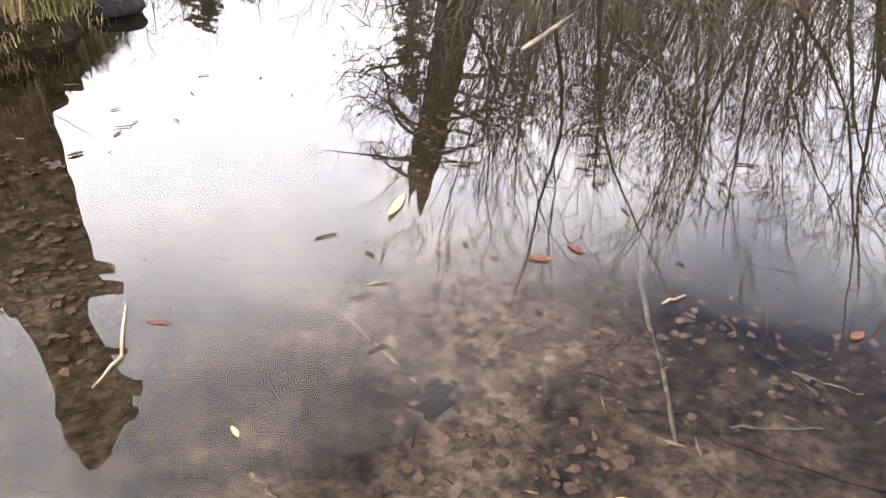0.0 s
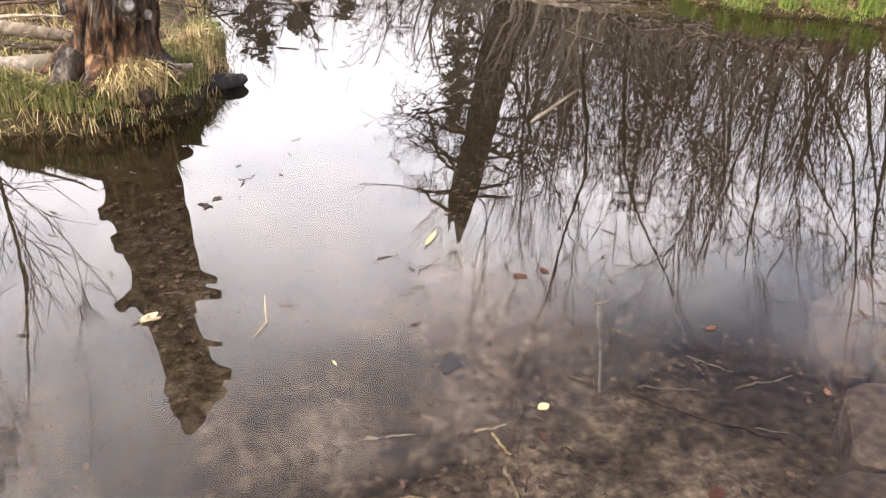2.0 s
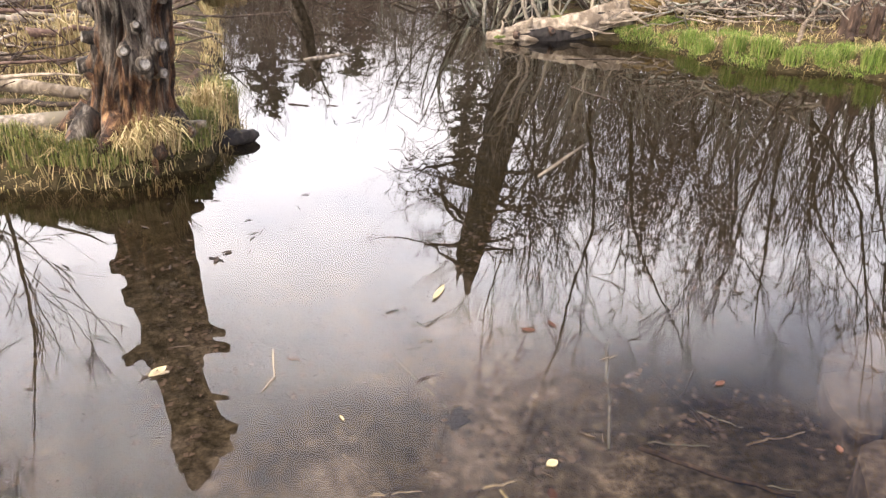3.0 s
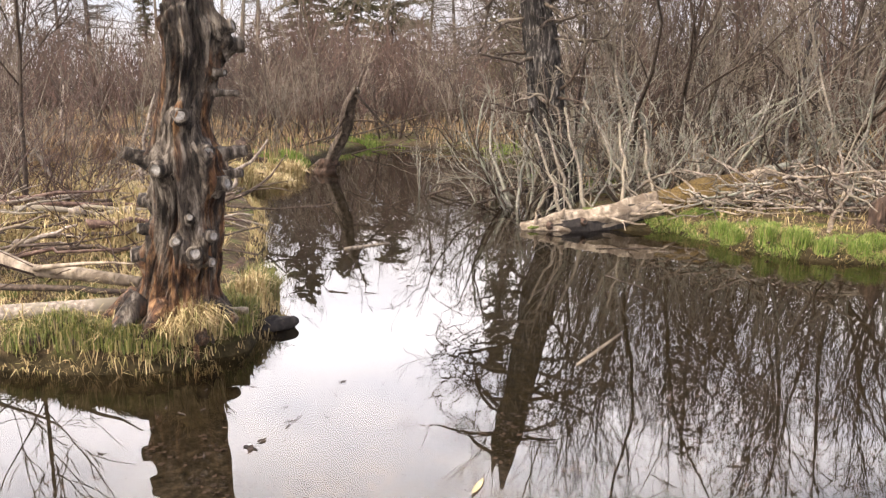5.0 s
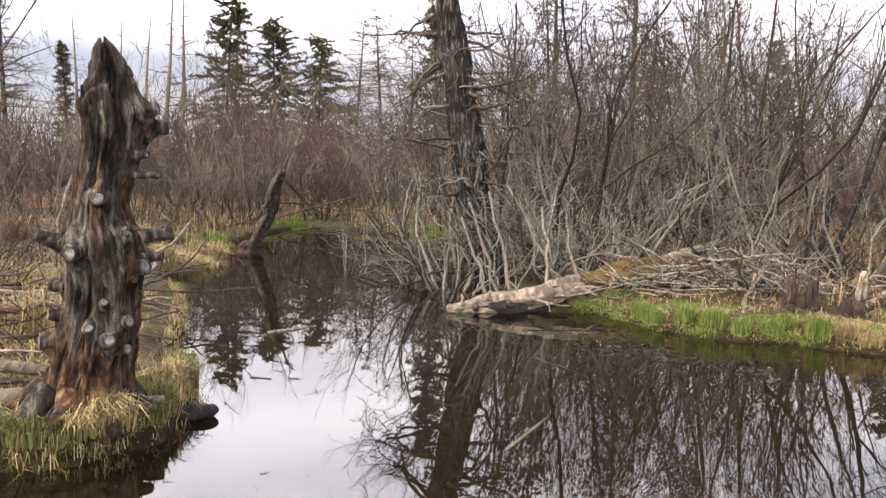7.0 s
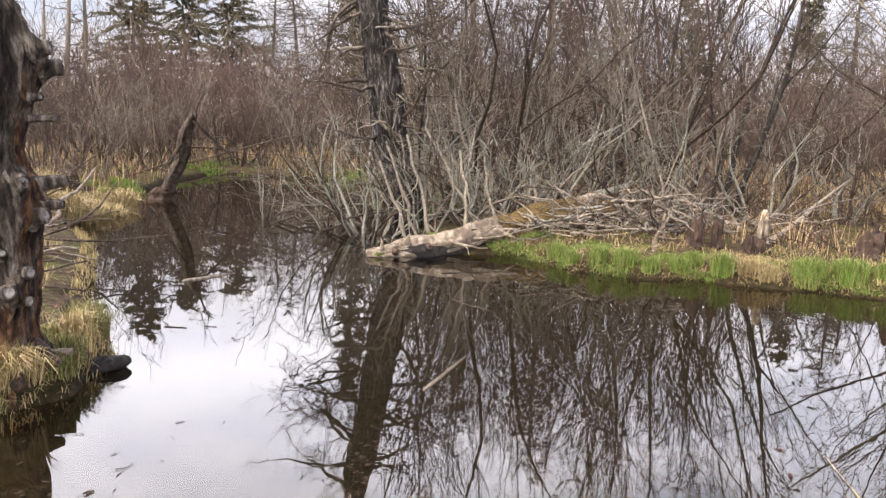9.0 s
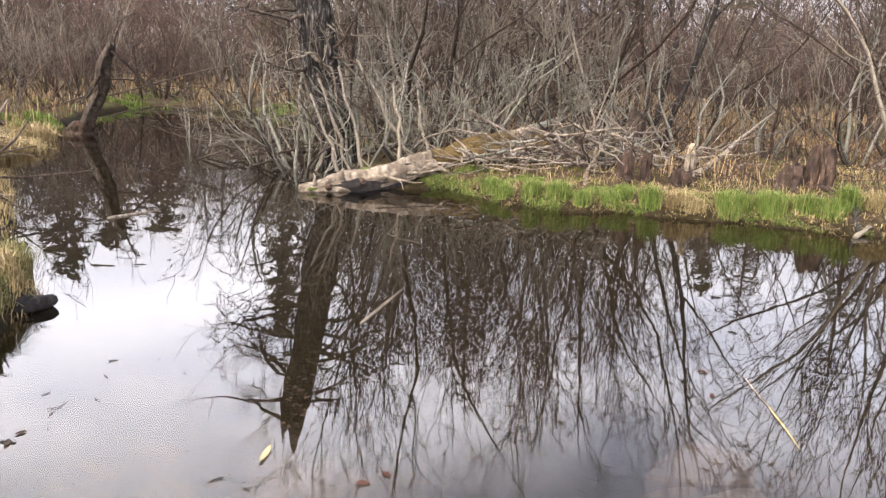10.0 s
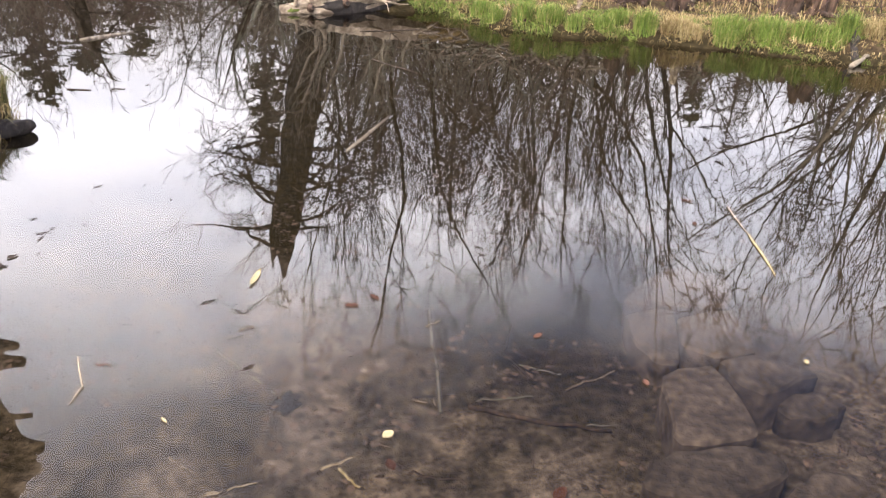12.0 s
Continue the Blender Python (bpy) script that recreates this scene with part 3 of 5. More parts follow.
# splinters of the broken crown
for i in range(22):
    a = rng.uniform(0, 2 * math.pi)
    z = rng.uniform(1.95, 2.2)
    cx, cy, rad = outline_at(STUMP, z)
    pts, rr = crooked(rng, (cx + math.cos(a) * rad * 0.85, cy + math.sin(a) * rad * 0.85, z - 0.1), (0.15 * math.cos(a), 0.15 * math.sin(a), 1), rng.uniform(0.06, 0.15), rng.uniform(0.010, 0.024), 0.003, 5, 0.08)
    mesh_object("splinter", *tubes([(pts, rr)], 5), STUMP_WOOD, stump)
for a0, ln, r in [(-150, 0.3, 0.09), (-25, 0.28, 0.07), (-70, 0.3, 0.08), (170, 0.4, 0.09), (60, 0.5, 0.08), (-110, 0.3, 0.08)]:
    a = radians(a0)
    pts, rr = crooked(rng, (-0.09 + 0.2 * math.cos(a), 5.07 + 0.2 * math.sin(a), 0.34), (math.cos(a), math.sin(a), -0.7), ln, r, r * 0.45, 7, 0.12)
    mesh_object("root", *tubes([(pts, rr)], 9), STUMP_WOOD, stump)


# ---- the dark standing snag ----
rng = np.random.default_rng(5)
snag = thing("dead_tree", "dark leaning dead tree with a broken top and bare grey branches", "dead tree")
SNAG = [(-0.1, 5.58, 10.74, 0.275), (0.5, 5.48, 10.79, 0.249), (1.5, 5.27, 10.88, 0.237), (2.6, 5.15, 10.97, 0.232), (3.5, 4.97, 11.04, 0.219), (4.1, 4.86, 11.09, 0.194), (4.4, 4.81, 11.1, 0.185), (4.75, 4.76, 11.12, 0.14)]
mesh_object("trunk", *trunk_mesh(SNAG, 56, 90, 0.32, 0.12, 0.14, 9.4), SNAG_BARK, snag)
for i in range(34):
    z = rng.uniform(1.0, 3.9)
    cx, cy, rad = outline_at(SNAG, z)
    a = rng.uniform(0, 2 * math.pi)
    ln = rng.uniform(0.6, 1.9)
    paths = branching(rng, (cx + math.cos(a) * rad * 0.7, cy + math.sin(a) * rad * 0.7, z), (math.cos(a), math.sin(a), rng.uniform(-0.35, 0.25)), ln, rng.uniform(0.016, 0.034), 2, 5, 0.26, -0.02, 0.8, 8, 0.003, 0.25)
    mesh_object("branch", *tubes(paths, 5), BARK_GREY if rng.random() < 0.6 else BARK_BROWN, snag)


for z, dx, dy, dz, ln, r in [(4.15, -0.93, 0.3, 0.02, 0.95, 0.030), (3.85, -0.9, 0.4, -0.45, 1.1, 0.028), (3.45, -0.93, 0.36, -0.1, 1.9, 0.026), (3.3, -0.9, -0.2, -0.25, 1.3, 0.026), (2.8, -0.95, 0.1, -0.3, 1.6, 0.026), (3.75, 0.9, -0.3, 0.25, 1.3, 0.028), (3.2, 0.92, -0.3, 0.0, 1.2, 0.03),
                             (3.9, 0.5, -0.8, -0.7, 0.9, 0.030), (2.5, 0.9, -0.4, -0.2, 1.5, 0.03), (2.2, -0.9, -0.1, -0.35, 1.7, 0.028), (1.7, -0.8, -0.5, -0.25, 1.5, 0.03), (3.0, 0.3, -0.9, -0.5, 1.2, 0.028)]:
    cx, cy, rad = outline_at(SNAG, z)
    paths = branching(rng, (cx + dx * rad * 0.7, cy + dy * rad * 0.7, z), (dx, dy, dz), ln, r * 1.15, 2, 6, 0.30, -0.02, 0.7, 9, 0.004, 0.2)
    mesh_object("limb", *tubes(paths, 6), WOOD_POST, snag, "bare grey limb")


# ---- the broken bleached log and its mossy length ----
rng = np.random.default_rng(8)


def log_mesh(path, radii, segs=28, ridge=0.12, seed=0.0):
    pts = np.array(path, float)
    n = 40
    t = np.linspace(0, len(pts) - 1, n)
    c = np.stack([np.interp(t, range(len(pts)), pts[:, k]) for k in range(3)], 1)
    r = np.interp(t, range(len(pts)), radii)
    d = np.gradient(c, axis=0)
    d /= np.linalg.norm(d, axis=1)[:, None]
    u = np.cross(d, (0, 0, 1.0))
    u /= np.linalg.norm(u, axis=1)[:, None]
    v = np.cross(u, d)
    verts, faces = [], []
    for i in range(n):
        for k in range(segs):
            a = 2 * math.pi * k / segs
            w = 1 + ridge * noise.noise((math.cos(a) * 2.5, math.sin(a) * 2.5, t[i] * 0.7 + seed)) + ridge * 0.5 * noise.noise((math.cos(a) * 7, math.sin(a) * 7, t[i] * 2.5 + seed)) + ridge * 0.5 * noise.noise((math.cos(a) * 1.5 + seed, math.sin(a), t[i] * 4))
            verts.append(tuple(c[i] + r[i] * w * (math.cos(a) * u[i] + math.sin(a) * v[i])))
    for i in range(n - 1):
        for k in range(segs):
            a, b = i * segs + k, i * segs + (k + 1) % segs
            faces.append((a, b, b + segs, a + segs))
    faces.append(tuple(range(segs))[::-1])
    faces.append(tuple((n - 1) * segs + k for k in range(segs)))
    return verts, faces


log = thing("fallen_log", "bleached broken log lying at the water's edge", "log")
mesh_object("trunk", *log_mesh([(3.98, 8.82, 0.03), (4.6, 8.72, 0.09), (5.2, 8.72, 0.14), (5.9, 8.85, 0.22)], [0.05, 0.13, 0.165, 0.20], ridge=0.5, seed=1.0), WOOD_PALE, log)
for s, w, ln, r in [((5.0, 8.6, 0.2), (0.5, -0.7, 0.05), 0.7, 0.03), ((5.3, 8.6, 0.2), (0.75, -0.5, -0.1), 0.75, 0.025), ((5.75, 8.65, 0.3), (0.8, -0.4, -0.1), 0.5, 0.03), ((4.45, 8.65, 0.18), (0.1, -0.3, 0.5), 0.14, 0.05), ((4.15, 8.75, 0.08), (0.1, 0, 0.5), 0.16, 0.03)]:
    mesh_object("branch_stub", *tubes(branching(rng, s, w, ln, r, 1 if ln > 0.5 else 0, 2, 0.16, 0, 0.6, 6, 0.006), 7), WOOD_PALE, log)
# dark sleeve set lower than the trunk: bark, plus underside shade in its colour
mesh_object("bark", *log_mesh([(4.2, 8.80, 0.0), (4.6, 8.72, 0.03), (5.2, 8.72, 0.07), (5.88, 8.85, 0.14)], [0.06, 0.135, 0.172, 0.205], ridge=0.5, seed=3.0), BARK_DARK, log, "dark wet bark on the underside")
for i in range(14):
    a = rng.uniform(0, 2 * math.pi)
    q = (5.86, 8.85 + 0.2 * math.cos(a), 0.24 + 0.2 * math.sin(a))
    mesh_object("splinter", *tubes([crooked(rng, q, (1, 0.15, 0.1), rng.uniform(0.08, 0.3), rng.uniform(0.015, 0.035), 0.004, 4, 0.1)], 5), WOOD_PALE, log)
for x, y, z, size in [(4.12, 8.76, 0.035, 0.05), (4.95, 8.74, 0.235, 0.11), (5.15, 8.76, 0.25, 0.08)]:
    pad = mesh_object("moss", *lump(rng, (size * 1.6, size * 0.8, 0.035), 0.6, 7, 14), MOSS_GREEN, log, "green moss pad")
    pad.matrix_basis = pose(x, y, z)
for x, y, z, r in [(4.30, 8.66, 0.07, 0.026), (4.72, 8.59, 0.11, 0.032)]:
    kv, kf, cap = knot_mesh(rng, r, 0.07)
    stub = mesh_object("knot", kv, kf, WOOD_ROT, log, "dark broken branch stub")
    stub.matrix_basis = pose(x, y, z, 0, -12, -96)
    mesh_object("broken_face", [(kv[i][0] + 0.001, kv[i][1], kv[i][2]) for i in cap], [tuple(range(len(cap)))], BARK_DARK, stub, "black rotted end")
mossy = thing("mossy_log", "rotten log covered in golden moss on the bank", "log")
mesh_object("trunk", *log_mesh([(5.85, 8.92, 0.2), (6.6, 9.05, 0.30), (7.4, 9.2, 0.36), (8.3, 9.35, 0.40)], [0.20, 0.25, 0.24, 0.18], ridge=0.35, seed=5.0), MOSS, mossy)
mesh_object("bare_wood", *log_mesh([(7.5, 9.15, 0.56), (7.9, 9.25, 0.58), (8.5, 9.4, 0.54)], [0.05, 0.12, 0.05], ridge=0.2, seed=7.0), WOOD_PALE, mossy)

# ---- the leaning post in the channel ----
rng = np.random.default_rng(21)
post = thing("leaning_snag", "dark leaning dead trunk standing in shallow water", "dead tree")
POST = [(-0.1, 2.9, 16.75, 0.178), (0.15, 2.98, 16.6, 0.145), (0.4, 3.08, 16.4, 0.132), (0.9, 3.22, 16.0, 0.128), (1.4, 3.21, 15.6, 0.111), (1.7, 3.31, 15.4, 0.076), (1.9, 3.33, 15.3, 0.034)]
mesh_object("trunk", *trunk_mesh(POST, 24, 30, 0.35, 0.2, 0.16, 2.2), WOOD_POST, post)
mesh_object("root_collar", *trunk_mesh([(-0.12, 2.86, 16.68, 0.26), (0.03, 2.89, 16.64, 0.22), (0.11, 2.94, 16.6, 0.18), (0.1, 2.94, 16.62, 0.27), (0.28, 2.99, 16.5, 0.17)], 18, 8, 0.45, 0.3, 0.1, 6.0), WOOD_ROT, post)
for s, w, ln, r in [((3.22, 15.7, 1.2), (-0.8, 0.2, -0.3), 0.8, 0.05), ((3.33, 15.3, 1.75), (0.15, 0, 1), 0.7, 0.025), ((3.3, 15.4, 1.6), (0.9, 0.1, -0.5), 1.5, 0.03), ((3.2, 15.9, 1.0), (0.8, 0, 0.2), 1.0, 0.03)]:
    mesh_object("branch", *tubes(branching(rng, s, w, ln, r, 2, 4, 0.2, -0.03, 0.6, 6, 0.006), 5), BARK_BROWN, post)


# ---- shrubs: prototypes, then copies ----
def shrub(name, label, seed, stems, height, lean, r0, mats, kids, depth, category="shrub", group="", lift=0.05, bend=0.12, thin=0.0035, foot=0.3, low=0.22, splay=0.5, steps=8, least=3, sides=4):
    g = np.random.default_rng(seed)
    ob = thing(name, label, category, group)
    for i in range(stems):
        a = 2 * math.pi * (i + g.uniform(-0.4, 0.4)) / stems
        tip = g.uniform(0.15, lean)
        paths = branching(g, (foot * math.cos(a) * g.uniform(0.2, 1), foot * math.sin(a) * g.uniform(0.2, 1), -0.12), (tip * math.cos(a), tip * math.sin(a), 1), height * g.uniform(0.6, 1.05), r0 * g.uniform(0.6, 1.2), depth, kids, bend, lift, splay, steps, thin, low, least)
        mesh_object("stem", *tubes(paths, sides), mats[i % len(mats)], ob)
    return ob


ALDER = "bare grey-brown alder shrub with many crooked stems on the bank"
protos = [shrub("alder_shrub", ALDER, 100 + i, 6, h * 1.36, 0.95, 0.041, m, 5, 3, group="alder thicket", least=3, sides=3, thin=0.0044, bend=0.15, low=0.25, splay=0.5, lift=0.10) for i, (h, m) in enumerate([(4.7, [BARK_BROWN, BARK_GREY]), (4.0, [BARK_GREY, BARK_BROWN]), (5.0, [BARK_BROWN]), (3.4, [BARK_GREY]), (4.5, [BARK_BROWN, BARK_RED])])]
far_protos = [shrub("distant_shrub", "bare reddish-brown shrub in the distant thicket", 200 + i, 9, h, 0.9, 0.026, [BARK_RED, BARK_BROWN, BARK_RED, BARK_GREY], 4, 3, group="distant thicket", steps=5, sides=3, thin=0.0055, foot=1.1, low=0.05, splay=0.36, lift=0.08, least=2) for i, h in enumerate([4.2, 3.4, 4.8])]
dead_protos = [shrub("dead_shrub", "dead grey lichen-covered shrub with tangled branches at the water", 300 + i, 9, h * 1.1, 1.5, 0.040, [BARK_LICHEN, BARK_BROWN, BARK_LICHEN, BARK_GREY], 4, 2, group="dead shrubs by the snag", lift=0.03, bend=0.21, thin=0.004) for i, h in enumerate([2.6, 2.0, 2.9])]


def place(proto, x, y, s, turn, first, tilt=(0, 0)):
    m = pose(x, y, max(ground_at(x, y), -0.1), tilt[0], tilt[1], turn) @ Matrix.Diagonal((s, s, s, 1))
    if first:
        proto.matrix_basis = m
        return proto
    return copy_thing(proto, m)


used = set()


def put(protos_, i, x, y, s, turn, tilt=(0, 0)):
    pr = protos_[i % len(protos_)]
    first = pr.name not in used
    used.add(pr.name)
    if first:
        pending.append((pr, x, y, s, turn, tilt))
    else:
        place(pr, x, y, s, turn, False, tilt)


pending = []
rng = np.random.default_rng(77)
# the thicket behind the right bank
for i, (x, y) in enumerate([(6.9, 10.6), (7.6, 11.4), (6.5, 11.9), (9.3, 11.6), (8.1, 12.8), (10.2, 10.2), (7.0, 13.6), (9.6, 13.2), (11.2, 11.4), (10.7, 9.3), (11.6, 10.4), (11.3, 4.9), (13.2, 6.0),
                            (11.2, 13.2), (9.2, 15.2), (7.4, 16.2), (13.9, 5.6), (12.6, 4.6), (13.2, 3.2), (11.9, 2.2), (14.6, 11.0), (13.0, 13.2), (10.6, 15.9), (12.2, 15.6), (14.8, 4.2)]):
    put(protos, i, x, y, rng.uniform(0.86, 1.1) * (0.62 if i in (7, 8, 9) else 0.9 if math.hypot(x, y) > 14.5 else 1.0), rng.uniform(0, 360) + (140 if i == 2 else 0))
# taller growth behind
for i in range(9):
    a, r = radians(rng.uniform(26, 46)), rng.uniform(18, 23)
    put(protos, i + 1, r * math.sin(a), r * math.cos(a), rng.uniform(1.0, 1.2), rng.uniform(0, 360))
# arching shrubs along the far waterline
for i, (x, y) in enumerate([(0.9, 17.6), (2.0, 18.9), (2.9, 20.4), (3.7, 22.4), (5.2, 25.0), (6.8, 25.0), (8.2, 23.2), (9.2, 20.6), (9.0, 18.4), (-0.4, 16.6), (-1.7, 17.8), (4.4, 24.0), (7.4, 24.4), (0.2, 18.8), (1.2, 20.4)]):
    put(protos, i + 2, x, y, rng.uniform(0.42, 0.58), rng.uniform(0, 360), (rng.uniform(-10, 10), rng.uniform(-10, 10)))
# low twiggy shrubs on the marsh behind the stump
for i in range(26):
    x, y = rng.uniform(-4.6, -1.1), rng.uniform(8, 16)
    put(far_protos, i, x, y, rng.uniform(0.28, 0.5), rng.uniform(0, 360))
# dead tangle round the snag
for i, (x, y, s) in enumerate([(4.75, 10.5, 0.75), (6.0, 9.6, 0.8), (5.6, 11.6, 1.0), (6.6, 10.2, 1.0), (7.0, 9.8, 0.8), (4.0, 13.0, 0.42), (6.6, 13.4, 0.9), (4.6, 11.6, 0.6), (5.0, 10.9, 0.85), (5.9, 10.6, 0.95), (6.4, 9.5, 0.6), (5.3, 9.7, 0.55)]):
    put(dead_protos, i, x, y, s, rng.uniform(0, 360), (rng.uniform(-14, 14), rng.uniform(-22, 10)))
# lichen-grey dead stems along the thicket's front
for i, (x, y, s) in enumerate([(7.7, 10.1, 0.85), (8.6, 10.2, 0.95), (9.3, 9.6, 0.85), (8.1, 11.2, 1.05), (10.0, 9.2, 0.9), (10.8, 8.4, 0.8), (9.6, 10.9, 1.1), (11.4, 7.4, 0.8), (12.0, 6.2, 0.8)]):
    put(dead_protos, i, x, y, s, rng.uniform(0, 360), (rng.uniform(-12, 12), rng.uniform(-12, 12)))
# far thicket
n_far = 0
while n_far < 165:
    a, r = rng.uniform(-22, 75), 17 + 32 * rng.uniform(0, 1) ** 0.8
    x, y = r * math.sin(radians(a)), r * math.cos(radians(a))
    if float(shore_distance(np.array([x]), np.array([y]))[0]) > 0.7:
        put(far_protos, n_far, x, y, rng.uniform(0.75, 1.1) * (1 + max(0, r - 25) / 60) * (0.95 if r < 25 else 1.1), rng.uniform(0, 360))
        n_far += 1
for pr, x, y, s, turn, tilt in pending:
    place(pr, x, y, s, turn, True, tilt)


# ---- background trees ----
def conifer(name, label, seed, height, x, y, style, spread=1.0):
    """style: 'spruce' needled, 'larch' bare with drooping twigs, 'pole' dead with short stubs."""
    g = np.random.default_rng(seed)
    ob = thing(name, label, "tree", at=pose(x, y, ground_at(x, y) - 0.1))
    trunk = crooked(g, (0, 0, 0), (g.normal(0, 0.02), g.normal(0, 0.02), 1), height, 0.016 * height, 0.02, 12, 0.015)
    mesh_object("trunk", *tubes([trunk], 7), BARK_GREY if style == "pole" else BARK_BROWN, ob)
    tz = trunk[0][:, 2]
    limbs, verts, faces = [], [], []
    stout = max(1.0, height / 10)
    n = {"pole": 38, "larch": 110, "spruce": 210}[style]
    for i in range(n):
        t = g.uniform(0.22, 0.99) if style != "spruce" else g.uniform(0.12, 1.0) ** 0.85
        z = t * height
        cx, cy = np.interp(z, tz, trunk[0][:, 0]), np.interp(z, tz, trunk[0][:, 1])
        a = g.uniform(0, 2 * math.pi)
        reach = spread * height * {"pole": 0.12, "larch": 0.24, "spruce": 0.19}[style] * (1.04 - t) ** (0.75 if style != "spruce" else 0.6) * g.uniform(0.3, 1.15) + 0.15
        limb = crooked(g, (cx, cy, z), (math.cos(a), math.sin(a), g.uniform(-0.1, 0.25) if style != "spruce" else g.uniform(-0.45, 0.25)), reach, (0.018 + 0.007 * reach) * stout, 0.007 * stout, 5, 0.14, 0.01)
        limbs.append(limb)
        if style == "larch":
            for _ in range(16):
                k = g.integers(1, 6)
                p = limb[0][k]
                limbs.append(crooked(g, p, (math.cos(a) + g.normal(0, 0.7), math.sin(a) + g.normal(0, 0.7), g.uniform(-0.5, 0.3)), reach * g.uniform(0.2, 0.55), 0.010 * stout, 0.005 * stout, 3, 0.2))
        if style == "spruce":
            pts = limb[0]
            for k in range(int(20 + reach * 34)):
                u = g.uniform(0.15, 1.0) * 5
                j = min(int(u), 4)
                p = pts[j] + (pts[j + 1] - pts[j]) * (u - j) + g.normal(0, 0.05, 3)
                d = np.array((math.cos(a), math.sin(a), -0.25)) + g.normal(0, 0.6, 3)
                d /= np.linalg.norm(d)
                s = np.cross(d, g.normal(0, 1, 3))
                s /= np.linalg.norm(s)
                ln, wd = height / 10 * g.uniform(0.08, 0.22), height / 10 * g.uniform(0.018, 0.036)
                b = len(verts)
                verts += [p - s * wd, p + s * wd, p + d * ln * 0.6 + s * wd * 0.8, p + d * ln, p + d * ln * 0.6 - s * wd * 0.8]
                faces.append((b, b + 1, b + 2, b + 3, b + 4))
    if style == "pole":
        for limb in limbs:
            mesh_object("stub", *tubes([limb], 4), BARK_GREY, ob)
    else:
        mesh_object("branchwork", *tubes(limbs, 3), NEEDLES_GREY if style == "larch" else BARK_GREY, ob)
    if verts:
        mesh_object("crown", verts, faces, NEEDLES, ob, "dark green needles", smooth=False)
    return ob


LARCH, SPRUCE, POLE = "bare grey larch standing behind the thicket", "dark green spruce rising over the brown thicket", "dead grey spruce pole with short bare stubs"
for i, (st, h, x, y, sp) in enumerate([("larch", 11.5, -4.1, 44.8, 1.1), ("larch", 10.0, -5.6, 46, 1.0), ("spruce", 8.0, -1.3, 45.5, 0.6), ("pole", 9.6, -0.9, 45, 1.0), ("pole", 9.4, 0.98, 45, 1.2), ("pole", 9.9, 2.26, 45, 0.8), ("pole", 12.2, 3.3, 44.9, 1.5),
                                       ("pole", 12.0, 4.1, 44.6, 1.5), ("spruce", 10.3, 5.65, 39.6, 1.4), ("pole", 10.5, 6.6, 42, 1.8), ("spruce", 9.9, 9.1, 44.1, 2.1), ("spruce", 9.2, 11.4, 43.5, 2.4), ("pole", 9.0, 8.0, 46, 1.5),
                                       ("larch", 13.6, 17.8, 57.3, 0.9), ("larch", 14.3, 19.8, 56.6, 0.9), ("larch", 10.5, 18.2, 46.5, 0.9), ("larch", 12.5, 18.0, 24.0, 1.0), ("larch", 10.5, 15.3, 25.0, 0.8), ("spruce", 9.5, 12.4, 29.0, 0.6),
                                       ("larch", 8.5, 29.2, 19.3, 1.0), ("spruce", 7.5, 27.6, 20.4, 0.9), ("larch", 9.0, 25.7, 13.2, 1.0), ("pole", 10.0, 24.0, 27.0, 1.2), ("larch", 11.0, 26.5, 33.0, 1.0), ("spruce", 9.0, 31.0, 29.0, 1.0), ("larch", 8.0, -9.5, 40.0, 1.0), ("larch", 9.5, 31.0, 12.0, 1.0)]):
    if math.hypot(x, y) > 38:  # the far tree line stands well behind the marsh
        h, x, y = 1.6 + (h - 1.6) * 1.7, x * 1.7, y * 1.7
    conifer({"larch": "larch_tree", "spruce": "spruce_tree", "pole": "dead_spruce"}[st], {"larch": LARCH, "spruce": SPRUCE, "pole": POLE}[st], 500 + i, h, x, y, st, sp)

